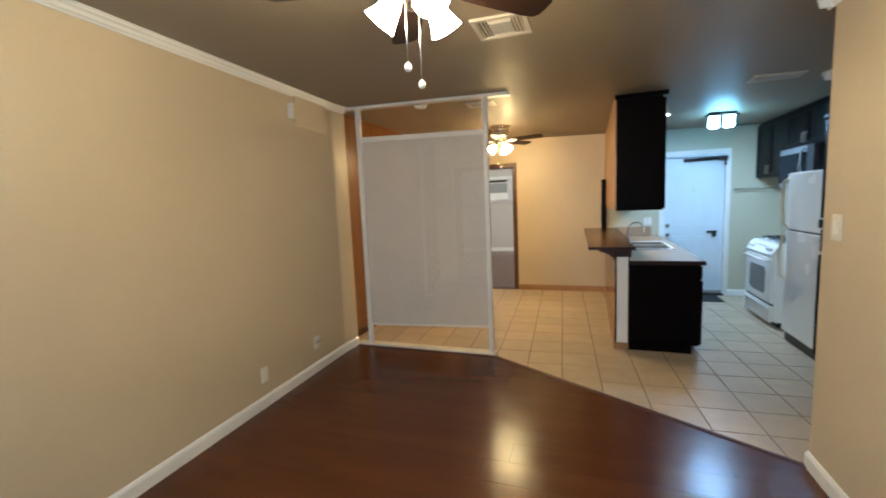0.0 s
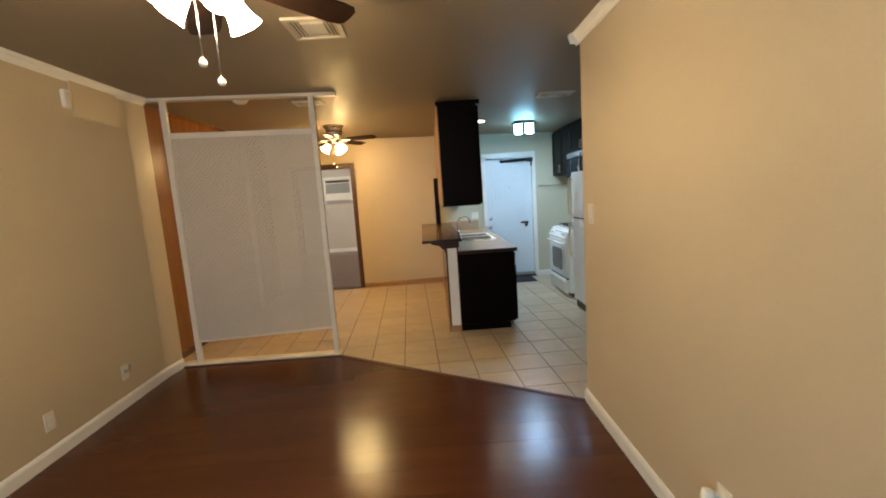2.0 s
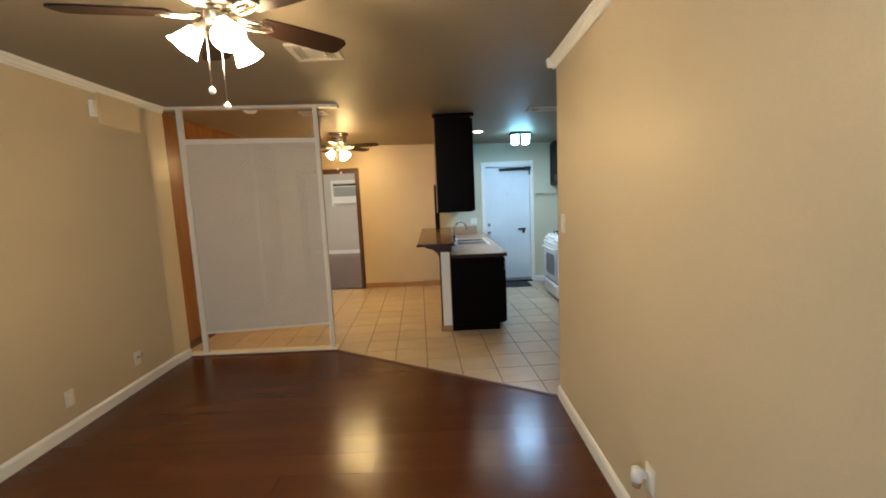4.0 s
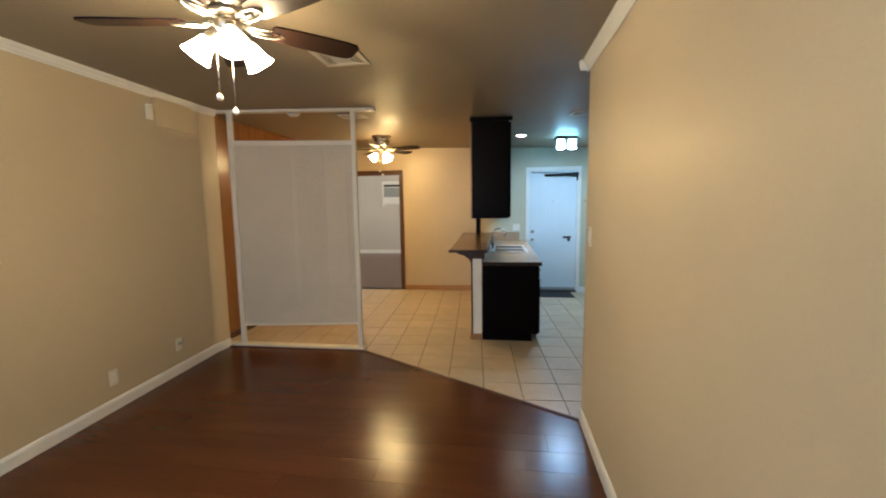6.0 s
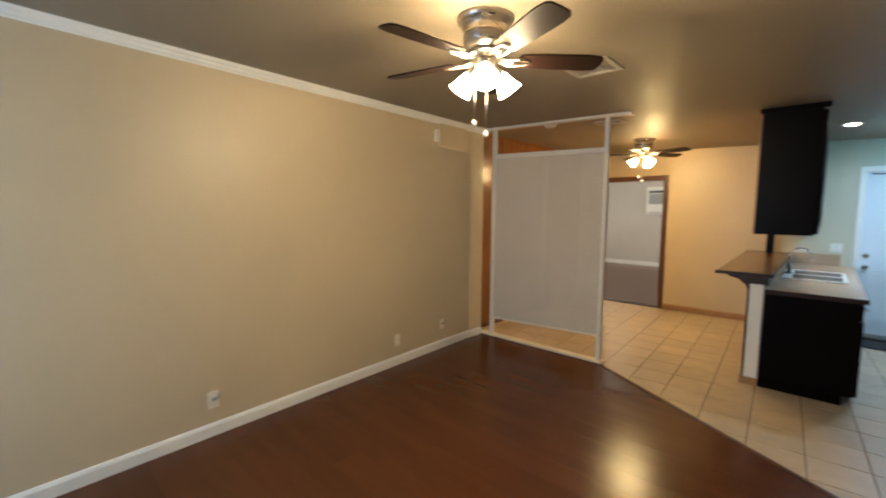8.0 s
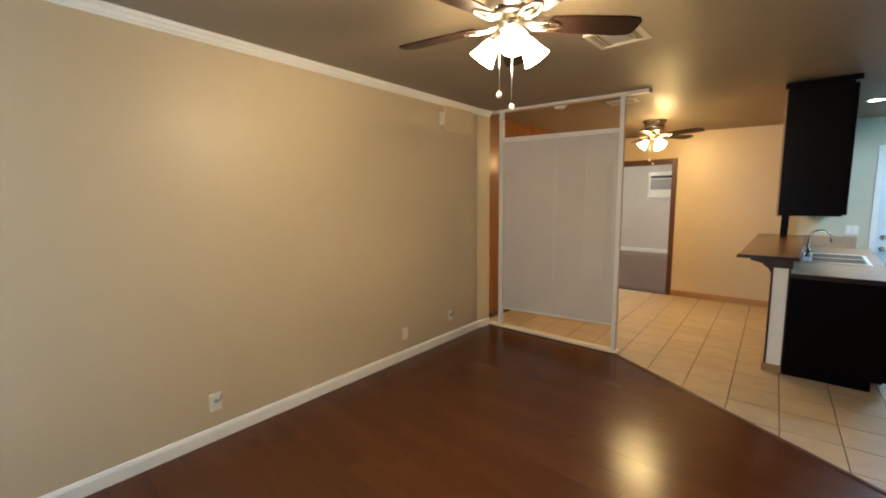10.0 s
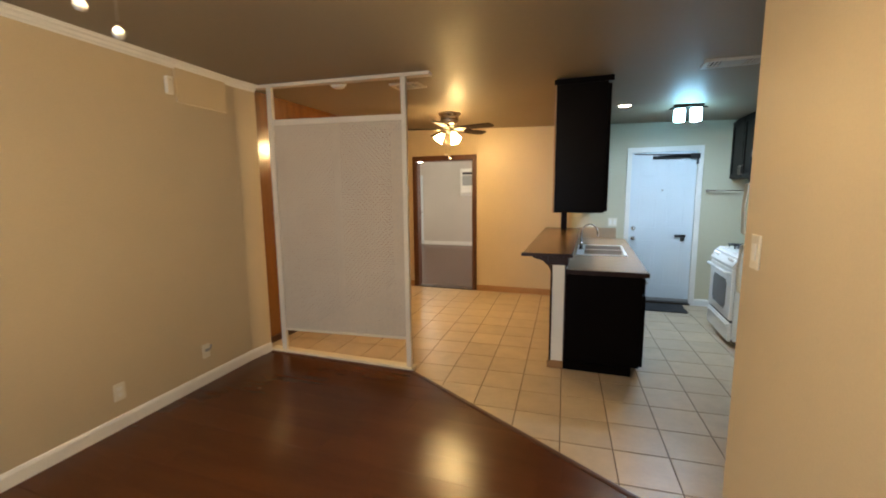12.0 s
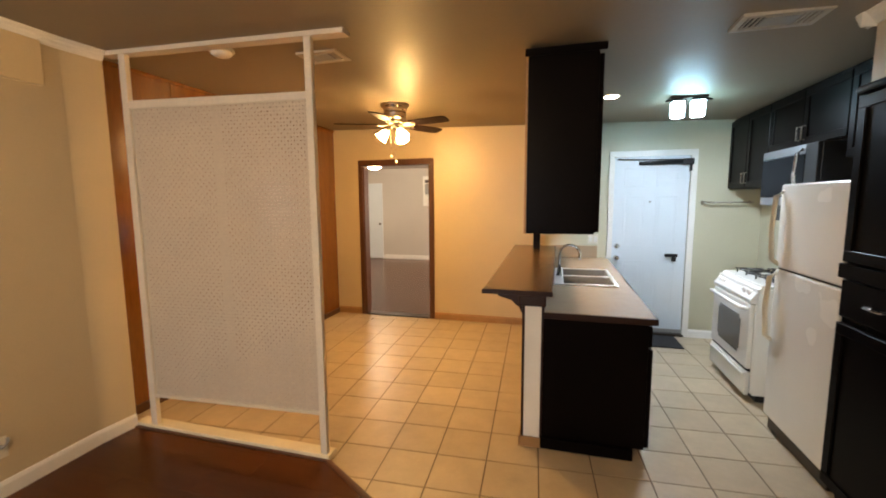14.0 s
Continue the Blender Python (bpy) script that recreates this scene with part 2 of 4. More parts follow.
# the living room's left wall stands about two degrees off square
LEFT = Matrix.Translation((-2.078, 4.0, 0)) @ Matrix.Rotation(radians(2.5), 4, "Z") @ Matrix.Translation((-XL, -4.0, 0))


def left(bm):
    bm.transform(LEFT)
    return bm


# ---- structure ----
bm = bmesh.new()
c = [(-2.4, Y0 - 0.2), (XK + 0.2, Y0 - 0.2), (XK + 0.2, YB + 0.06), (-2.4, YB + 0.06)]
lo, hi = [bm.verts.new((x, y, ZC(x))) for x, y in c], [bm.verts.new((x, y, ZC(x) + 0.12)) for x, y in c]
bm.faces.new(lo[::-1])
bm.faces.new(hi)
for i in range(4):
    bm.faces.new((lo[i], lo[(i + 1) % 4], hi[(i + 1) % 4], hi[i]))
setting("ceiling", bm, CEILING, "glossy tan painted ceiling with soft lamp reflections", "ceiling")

bm = B(XL - T, XL, Y0 - 0.15, YP, 0, 2.66)
setting("wall_left", left(bm), WALL, "long tan painted living room wall", "wall")
# the shallow box under the crown
setting("wall_boxing", left(B(XL - 0.03, XL + 0.016, 3.20, 3.66, 2.215, 2.46, bevel=0.004)), WALL, "shallow tan boxed-out panel under the crown", "wall")
setting("wall_left_splay", left(prism(bmesh.new(), [(XL - 0.02, 3.76), (XL, 3.76), (XL + 0.028, YP - 0.002), (XL - 0.02, YP - 0.002)], 0, 2.6)), WALL, "tan painted end of the wall, splayed into the room", "wall")
setting("wall_right", B(XR, XR + T, Y0, YE, 0, 2.6), WALL, "tan painted wall ending at the kitchen opening", "wall")
setting("wall_kitchen_front", B(XR + T, XK + T, YE - T - 0.003, YE - 0.003, 0, 2.6), WALL, "plain tan wall closing the kitchen", "wall")
setting("wall_kitchen_right", B(XK, XK + T, YE - 0.003, YB, 0, 2.6), KITCHEN_WALL, "cream painted kitchen wall behind the stove", "wall")

# wall behind the walk, with its window
bm = bmesh.new()
for x0, x1, z0, z1 in ((XL - T - 0.2, -1.70, 0, 2.66), (-0.10, XR + T, 0, 2.66), (-1.70, -0.10, 0, 0.9), (-1.70, -0.10, 2.1, 2.66)):
    box(bm, x0, x1, Y0 - T, Y0, z0, z1)
setting("wall_behind", bm, WALL, "plain tan wall with a window opening", "wall")

# back wall: doorway to the far room, kitchen door
DX0, DX1, DZ = -1.785, -0.838, 2.03
KX0, KX1, KZ = 1.35, 2.16, 2.045
bm = bmesh.new()
for x0, x1, z0, z1 in ((-2.45, DX0, 0, 2.66), (DX0, DX1, DZ, 2.66), (DX1, 0.62, 0, 2.66)):
    box(bm, x0, x1, YB, YB + T, z0, z1)
setting("wall_back_dining", bm, WALL, "tan painted dining wall with an open doorway", "wall")
bm = bmesh.new()
for x0, x1, z0, z1 in ((0.62, KX0, 0, 2.6), (KX0, KX1, KZ, 2.6), (KX1, XK + T, 0, 2.6)):
    box(bm, x0, x1, YB, YB + T, z0, z1)
setting("wall_back_kitchen", bm, KITCHEN_WALL, "cream painted kitchen wall round the white door", "wall")

wood = setting("wall_panelled", B(XW - T, XW - 0.012, YP - 0.0, YB, 0, 2.66), DARKWOOD, "dining wall covered in glossy orange-brown wood panelling", "wall")
y = YP + 0.002
while y < YB - 0.01:
    y1 = min(y + 0.61, YB - 0.002)
    part("panel", B(XW - 0.012, XW, y + 0.002, y1 - 0.002, 0.0, 2.52, bevel=0.002, seg=1), PANEL, wood)
    y = y1
setting("ceiling_bead", sweep(bmesh.new(), [(0, 2.485), (0.012, 2.487), (0.012, 2.505), (0, 2.508)], (XW, YP + 0.05), (XW, YB), (1, 0)), PANEL, "thin wood bead along the top of the panelling", "trim")
setting("panel_base", B(XW, XW + 0.012, YP + 0.08, YB, 0, 0.07, bevel=0.003), DARKWOOD, "dark wood base strip under the panelling", "baseboard")

# far room
setting("wall_far", B(-5.0, 1.6, YF, YF + T, 0, 2.7), FAR_WALL, "grey-beige wall of the far room", "wall")
setting("wall_far_near", B(-5.0, -2.45, YB, YB + T, 0, 2.7), FAR_WALL, "plain wall closing the far room", "wall")
setting("wall_far_left", B(-5.0 - T, -5.0, YB + T, YF + T, 0, 2.7), FAR_WALL, "grey-beige side wall of the far room", "wall")
bm = bmesh.new()
for y0, y1, z0, z1 in ((YB + T, 9.3, 0, 2.7), (10.7, YF + T, 0, 2.7), (9.3, 10.7, 0, 0.9), (9.3, 10.7, 2.1, 2.7)):
    box(bm, 1.4, 1.4 + T, y0, y1, z0, z1)
setting("wall_far_right", bm, FAR_WALL, "grey-beige wall with a window opening in the far room", "wall")
setting("ceiling_far", B(-5.1, 1.6, YB + T, YF + T, 2.41, 2.62), FAR_WALL, "plain ceiling of the far room", "ceiling")
setting("floor_far", B(-5.1, 1.6, YB + T, YF + T, -0.05, -0.004), LAMINATE, "dark glossy laminate floor of the far room", "floor")
setting("baseboard_far", B(-3.82, 1.4, YF - 0.014, YF, -0.004, 0.11, bevel=0.004), WHITE, "white baseboard of the far room", "baseboard")

# ---- trims ----
CROWN = [(0, -0.060), (0.008, -0.060), (0.011, -0.052), (0.020, -0.044), (0.026, -0.029), (0.037, -0.019), (0.040, -0.010), (0.046, -0.006), (0.046, 0.006), (0, 0.006)]


def crown(name, a, b, out, x, **k):
    bm = sweep(bmesh.new(), [(o, z + ZC(x) - 0.001) for o, z in CROWN], a, b, out, **k)
    setting(name, left(bm) if "left" in name else bm, WHITE, "white stepped crown moulding", "trim")


crown("crown_left", (XL, Y0), (XL, 3.768), (1, 0), XL + 0.03)
SPLAY = Vector((0.23, -0.028)).normalized()
crown("crown_left_splay", (XL - 0.001, 3.752), (XL + 0.0275, 3.985), SPLAY, XL + 0.03)
crown("crown_right", (XR, Y0), (XR, YE + 0.055), (-1, 0), XR - 0.03)
crown("crown_right_end", (XR - 0.06, YE), (XR + T, YE), (0, 1), XR + 0.05)
crown("crown_behind", (XL + 0.066, Y0), (XR - 0.066, Y0), (0, 1), -0.3)
BASE = [(0, 0), (0.015, 0), (0.015, 0.068), (0.011, 0.078), (0.006, 0.088), (0, 0.09)]
for name, a, b, out, mat, label in (
    ("baseboard_left", (XL, Y0), (XL, 3.764), (1, 0), WHITE, "white painted baseboard"),
    ("baseboard_left_splay", (XL - 0.0003, 3.758), (XL + 0.0275, 3.985), SPLAY, WHITE, "white painted baseboard"),
    ("baseboard_right", (XR, Y0), (XR, YE + 0.015), (-1, 0), WHITE, "white painted baseboard"),
    ("baseboard_right_end", (XR, YE), (XR + T, YE), (0, 1), WHITE, "white painted baseboard"),
    ("baseboard_behind", (XL + 0.015, Y0), (XR - 0.015, Y0), (0, 1), WHITE, "white painted baseboard"),
    ("baseboard_dining", (DX1 + 0.058, YB), (0.57, YB), (0, -1), TANBASE, "tan wood baseboard"),
    ("baseboard_dining_corner", (XW + 0.012, YB), (DX0 - 0.058, YB), (0, -1), TANBASE, "tan wood baseboard"),
    ("baseboard_kitchen", (KX1 + 0.045, YB), (XK, YB), (0, -1), WHITE, "white painted baseboard"),
):
    bm = sweep(bmesh.new(), BASE, a, b, out)
    setting(name, left(bm) if "left" in name else bm, mat, label, "baseboard")

# open doorway's dark casing and lining
bm = bmesh.new()
for x0, x1, z0, z1 in ((DX0 - 0.055, DX0 + 0.004, 0, DZ - 0.004), (DX1 - 0.004, DX1 + 0.055, 0, DZ - 0.004), (DX0 - 0.055, DX1 + 0.055, DZ - 0.004, DZ + 0.07)):
    box(bm, x0, x1, YB - 0.018, YB - 0.001, z0, z1, bevel=0.004)
setting("doorway_casing", bm, DARKWOOD, "dark brown wooden door casing", "trim")
bm = bmesh.new()
for x0, x1, z0, z1 in ((DX0 + 0.001, DX0 + 0.02, 0, DZ - 0.02), (DX1 - 0.02, DX1 - 0.001, 0, DZ - 0.02), (DX0 + 0.001, DX1 - 0.001, DZ - 0.008, DZ - 0.001)):
    box(bm, x0, x1, YB + 0.001, YB + T + 0.01, z0, z1)
setting("doorway_lining", bm, DARKWOOD, "dark brown wooden door lining", "trim")
setting("doorway_threshold", B(DX0 + 0.02, DX1 - 0.02, YB - 0.02, YB + T + 0.02, -0.004, 0.012, bevel=0.004), EDGE, "dark wooden threshold strip", "trim")

# kitchen door casing
bm = bmesh.new()
for x0, x1, z0, z1 in ((KX0 - 0.04, KX0 + 0.018, 0, KZ - 0.015), (KX1 - 0.018, KX1 + 0.045, 0, KZ - 0.015), (KX0 - 0.04, KX1 + 0.045, KZ - 0.015, KZ + 0.05)):
    box(bm, x0, x1, YB - 0.02, YB - 0.001, z0, z1, bevel=0.004)
setting("kitchen_door_casing", bm, WHITE, "white painted door casing", "trim")

# ---- windows behind ----


def window(name, x0, x1, y0, y1, z0, z1, along):
    w = new(name)
    w.location = ((x0 + x1) / 2, (y0 + y1) / 2, z0)
    tagged(w, "white framed sash window letting in daylight", "window", kind="structure")
    f = bmesh.new()
    if along == "x":
        for a, b, c0, d in ((x0, x0 + 0.05, z0, z1), (x1 - 0.05, x1, z0, z1), (x0 + 0.05, x1 - 0.05, z0, z0 + 0.05), (x0 + 0.05, x1 - 0.05, z1 - 0.05, z1), ((x0 + x1) / 2 - 0.02, (x0 + x1) / 2 + 0.02, z0 + 0.05, z1 - 0.05)):
            box(f, a, b, y0, y1, c0, d, bevel=0.003)
    else:
        for a, b, c0, d in ((y0, y0 + 0.05, z0, z1), (y1 - 0.05, y1, z0, z1), (y0 + 0.05, y1 - 0.05, z0, z0 + 0.05), (y0 + 0.05, y1 - 0.05, z1 - 0.05, z1), ((y0 + y1) / 2 - 0.02, (y0 + y1) / 2 + 0.02, z0 + 0.05, z1 - 0.05)):
            box(f, x0, x1, a, b, c0, d, bevel=0.003)
    part("window_frame", f, BLIND, w)


window("window_1", -1.70, -0.10, Y0 - 0.08, Y0 - 0.03, 0.9, 2.1, "x")
window("window_2", 1.43, 1.48, 9.3, 10.7, 0.9, 2.1, "y")

# ---- kitchen door ----
door = new("door_1")
door.location = ((KX0 + KX1) / 2, YB + 0.03, 0)
tagged(door, "closed white six-panel kitchen door with closer", "door", kind="structure")
SX0, SX1, SZ0, SZ1 = KX0 + 0.02, KX1 - 0.02, 0.035, KZ - 0.018
part("slab", B(SX0, SX1, YB + 0.012, YB + 0.05, SZ0, SZ1, bevel=0.002), DOORWHITE, door)
w = SX1 - SX0
for i in range(2):
    px0 = SX0 + 0.11 + i * (w - 0.11) / 2
    px1 = px0 + (w - 0.11 * 3) / 2
    for z0, z1 in ((0.24, 0.86), (1.02, 1.60), (1.70, 1.92)):
        bm = bmesh.new()
        for a, b, c0, d in ((px0, px1, z0, z0 + 0.016), (px0, px1, z1 - 0.016, z1), (px0, px0 + 0.016, z0 + 0.016, z1 - 0.016), (px1 - 0.016, px1, z0 + 0.016, z1 - 0.016)):
            box(bm, a, b, YB + 0.0095, YB + 0.014, c0, d, bevel=0.002, seg=1)
        p = part("panel", bm, DOORWHITE, door)
        part("panel_field", B(px0 + 0.04, px1 - 0.04, YB + 0.0100, YB + 0.014, z0 + 0.04, z1 - 0.04, bevel=0.0025, seg=1), DOORWHITE, p)
RY = Matrix.Rotation(radians(90), 4, "X")


def knob(name, x, z, r, mat, parent, depth=0.05):
    m = Matrix.Translation((0, YB + 0.012, z)) @ RY
    return part(name, lathe(bmesh.new(), [(r * 1.15, 0), (r * 1.15, 0.006), (r * 0.5, 0.010), (r * 0.5, depth * 0.4), (r, depth * 0.6), (r * 0.9, depth), (r * 0.4, depth + 0.004)], x, 0, 20, m), mat, parent)


knob("door_knob", SX0 + 0.055, 0.885, 0.027, CHROME, door)
knob("deadbolt", SX0 + 0.055, 1.02, 0.026, CHROME, door, 0.02)
knob("peephole", (SX0 + SX1) / 2, 1.53, 0.010, CHROME, door, 0.008)
latch = part("latch", B(1.93, 2.06, YB - 0.012, YB + 0.012, 0.91, 0.945, bevel=0.005), BLACK, door, "black metal latch")
part("latch_tongue", B(2.0, 2.045, YB - 0.02, YB + 0.008, 0.86, 0.91, bevel=0.006), BLACK, latch)
closer = part("door_closer", tube(bmesh.new(), [(1.62, YB - 0.02, 1.955), (1.66, YB - 0.02, 1.955), (2.06, YB - 0.02, 1.962)], 0.021, 14), BLACK, door, "black pneumatic door closer")
part("closer_bracket", B(2.05, 2.16, YB - 0.055, YB - 0.004, 1.93, 1.995, bevel=0.006), BLACK, closer)
part("closer_hinge", B(2.125, 2.15, YB - 0.03, YB - 0.004, 1.86, 1.935, bevel=0.004), BLACK, closer)
part("closer_rod", tube(bmesh.new(), [(SX0 + 0.03, YB - 0.002, 2.005), (1.75, YB - 0.004, 1.995), (2.06, YB - 0.01, 1.985)], 0.006), BLACK, closer)
part("sweep", B(SX0, SX1, YB + 0.004, YB + 0.012, SZ0, 0.075, bevel=0.002), GREY, door)
setting("door_threshold", B(KX0, KX1, YB - 0.03, YB + 0.10, 0.0, 0.028, bevel=0.006), BRONZE, "dark metal threshold under the kitchen door", "trim")
solid("door_mat", B(1.40, 2.06, 6.60, 7.00, 0.001, 0.013, bevel=0.004), RUBBER, (1.73, 6.8, 0), "charcoal door mat in front of the white door", "mat")
bm = bmesh.new()
tube(bm, [(2.27, YB - 0.06, 1.52), (2.72, YB - 0.06, 1.52)], 0.008)
rail = thing("towel_rail", (2.5, YB, 1.52), "dark metal towel bar on the cream wall", "towel bar")
part("bar", bm, NICKEL, rail)
for x in (2.275, 2.715):
    part("bracket", lathe(bmesh.new(), [(0.02, 0), (0.02, 0.008), (0.009, 0.012), (0.009, 0.055), (0.013, 0.058), (0.013, 0.07)], x, 0, 16, Matrix.Translation((0, YB, 1.52)) @ RY), NICKEL, rail)

# ---- white screen between living and dining ----
scr = thing("room_divider", (-1.25, 4.02, 0), "white floor-to-ceiling divider with perforated hardboard panels", "room divider")
part("sill", B(-2.06, -0.53, 3.985, 4.075, 0.0, 0.028, bevel=0.004), CREAM, scr, "cream painted sill")
bm = bmesh.new()
ends = [[bm.verts.new((x, y, ZC(x) + dz)) for y, dz in ((3.985, -0.026), (4.06, -0.026), (4.06, 0.003), (3.985, 0.003))] for x in (-2.06, -0.345)]
for i in range(4):
    bm.faces.new((ends[0][i], ends[0][(i + 1) % 4], ends[1][(i + 1) % 4], ends[1][i]))
bm.faces.new(ends[0])
bm.faces.new(ends[1])
part("top_beam", bm, SCREENFRAME, scr)
for x, w in ((-1.920, 0.052), (-0.590, 0.044)):
    part("post", B(x, x + w, 3.992, 4.026, 0.028, ZC(x) - 0.025, bevel=0.004), SCREENFRAME, scr)
P0, P1 = -1.868, -0.590


def hung(x):
    """Lower and upper edge of the panels: the top follows the ceiling, the bottom hangs a little askew."""
    k = (x - P0) / (P1 - P0)
    return 0.238 + 0.045 * k, 2.150 - 0.030 * k


for name, low, high in (("top_rail", (2.150, 2.118), (2.198, 2.160)), ("bottom_rail", (0.228, 0.276), (0.244, 0.292))):
    bm = bmesh.new()
    ends = [[bm.verts.new((x, y, z)) for y, z in ((3.998, low[i]), (4.022, low[i]), (4.022, high[i]), (3.998, high[i]))] for i, x in ((0, P0), (1, P1))]
    for i in range(4):
        bm.faces.new((ends[0][i], ends[0][(i + 1) % 4], ends[1][(i + 1) % 4], ends[1][i]))
    bm.faces.new(ends[0])
    bm.faces.new(ends[1])
    part(name, bm, SCREENFRAME, scr)
part("middle_stile", B(-1.251, -1.208, 4.0165, 4.036, 0.262, 2.130, bevel=0.003), SCREEN, scr)


def perforated(x0, x1, y, thick, pitch, hole):
    """A sheet with rows of square holes, every second one smaller, between the edges that hung() gives."""
    nx, nz = round((x1 - x0) / pitch), round(1.88 / pitch)
    px = (x1 - x0) / nx
    verts, faces = [], []
    for i in range(nx):
        cx = x0 + (i + 0.5) * px
        for k in range(nz):
            h = hole / 2 * (1.0 if (i + k) % 2 else 0.55)
            n = len(verts)
            for yy in (y, y + thick):
                for sx, sz in ((-1, -1), (1, -1), (1, 1), (-1, 1)):
                    x = cx + sx * px / 2
                    lo, hi = hung(x)
                    verts.append((x, yy, lo + (hi - lo) * (k + 0.5 + sz * 0.5) / nz))
                lo, hi = hung(cx)
                cz = lo + (hi - lo) * (k + 0.5) / nz
                verts += [(cx + sx * h, yy, cz + sz * h) for sx, sz in ((-1, -1), (1, -1), (1, 1), (-1, 1))]
            for j in range(4):
                q = (j + 1) % 4
                faces += [(n + j, n + q, n + 4 + q, n + 4 + j), (n + 8 + q, n + 8 + j, n + 12 + j, n + 12 + q), (n + 4 + j, n + 4 + q, n + 12 + q, n + 12 + j)]
    return verts, faces


for x0, x1 in ((P0, -1.230), (-1.229, P1)):
    v, f = perforated(x0, x1, 4.012, 0.004, 0.0215, 0.0078)
    me = bpy.data.meshes.new("perforated_panel")
    me.from_pydata([Vector(q) - scr.location for q in v], [], f)
    me.materials.append(SCREEN)
    ob = new("perforated_panel", me)
    ob.parent = scr
    tagged(ob, "white hardboard sheet full of small square holes", kind="stuff")

# ---- ceiling fans ----


def fan(cx, cy, turn, shade_mat, bulb_mat, label, shade_turn):
    z = ZC(cx)
    f = thing("ceiling_fan", (cx, cy, z), label, "ceiling fan", "ceiling fans")
    part("motor_housing", lathe(bmesh.new(), [(0.135, z + 0.003), (0.137, z - 0.012), (0.132, z - 0.03), (0.105, z - 0.042), (0.108, z - 0.055), (0.108, z - 0.11), (0.098, z - 0.14), (0.06, z - 0.152), (0.055, z - 0.156)], cx, cy, 40), NICKEL, f, "brushed nickel hugger housing")
    part("flywheel", lathe(bmesh.new(), [(0.05, z - 0.154), (0.085, z - 0.158), (0.085, z - 0.168), (0.05, z - 0.172)], cx, cy, 32), NICKEL, f)
    part("switch_housing", lathe(bmesh.new(), [(0.045, z - 0.17), (0.052, z - 0.178), (0.052, z - 0.215), (0.04, z - 0.232), (0.02, z - 0.238)], cx, cy, 28), NICKEL, f)
    zb = z - 0.188
    for k in range(5):
        a = radians(turn + 72 * k)
        m = Matrix.Translation((cx, cy, zb)) @ Matrix.Rotation(a, 4, "Z") @ Matrix.Rotation(radians(-11), 4, "X")
        bm = bmesh.new()
        out = [(0.175, -0.052), (0.30, -0.062), (0.50, -0.067), (0.555, -0.060), (0.572, -0.042), (0.575, 0.0), (0.572, 0.042), (0.555, 0.060), (0.50, 0.067), (0.30, 0.062), (0.175, 0.052), (0.165, 0.03), (0.165, -0.03)]
        prism(bm, out, -0.004, 0.004)
        bm.transform(m)
        b = part("blade", bm, BLADE, f)
        bm = bmesh.new()
        for pts in ([(0.06, 0.012, 0.004), (0.10, 0.022, -0.012), (0.15, 0.030, -0.01), (0.20, 0.022, -0.008), (0.225, 0.0, -0.008)], [(0.06, -0.012, 0.004), (0.10, -0.022, -0.012), (0.15, -0.030, -0.01), (0.20, -0.022, -0.008), (0.225, 0.0, -0.008)], [(0.05, 0, 0.006), (0.11, 0, -0.012), (0.17, 0, -0.009)]):
            tube(bm, pts, 0.0055, 8)
        bm.transform(m)
        part("blade_iron", bm, NICKEL, b, "scrolled nickel blade bracket")
    for k in range(3):
        a = radians(shade_turn + 120 * k)
        m = Matrix.Rotation(a, 4, "Z") @ Matrix.Translation((0.05, 0, z - 0.215)) @ Matrix.Rotation(radians(-42), 4, "Y")
        arm = part("lamp_arm", lathe(bmesh.new(), [(0.014, 0.01), (0.014, -0.02), (0.024, -0.03), (0.026, -0.045), (0.02, -0.05)], cx, cy, 18, m), NICKEL, f)
        part("shade", lathe(bmesh.new(), [(0.022, -0.045), (0.030, -0.055), (0.036, -0.075), (0.043, -0.10), (0.052, -0.125), (0.061, -0.142), (0.058, -0.142), (0.054, -0.134)], cx, cy, 24, m), shade_mat, arm, "lit frosted glass bell shade")
        part("bulb", lathe(bmesh.new(), [(0.02, -0.06), (0.036, -0.10), (0.046, -0.125), (0.044, -0.138), (0.025, -0.146), (0.004, -0.148)], cx, cy, 20, m), bulb_mat, arm, "lit frosted bulb")
    for dx, dy, zl in ((-0.035, -0.034, 0.487), (-0.012, 0.031, 0.532)):
        ch = part("pull_chain", tube(bmesh.new(), [(cx + dx, cy + dy, z - 0.22), (cx + dx, cy + dy, z - zl)], 0.0022, 6), NICKEL, f)
        part("pull_ball", lathe(bmesh.new(), [(0.002, z - zl + 0.014), (0.010, z - zl + 0.007), (0.013, z - zl - 0.004), (0.009, z - zl - 0.014), (0.001, z - zl - 0.017)], cx + dx, cy + dy, 14), WHITE, ch)
    return f


fan(-0.225, 1.59, 47, LIVING_SHADE, LIVING_LENS, "brushed nickel hugger ceiling fan with dark blades and three lit shades", -52)
fan(-0.77, 5.75, 58, DINING_SHADE, DINING_LENS, "brushed nickel dining ceiling fan with dark blades and lit shades", -40)

# ---- kitchen ceiling lamp and downlight ----
kx, ky = 1.785, 5.92
kz = ZC(kx)
lamp = thing("ceiling_light", (kx, ky, kz), "bronze two-light kitchen fixture with lit square glass shades", "ceiling light")
part("canopy", B(kx - 0.14, kx + 0.14, ky - 0.055, ky + 0.055, kz - 0.022, kz + 0.004, bevel=0.008), BRONZE, lamp)
bm = bmesh.new()
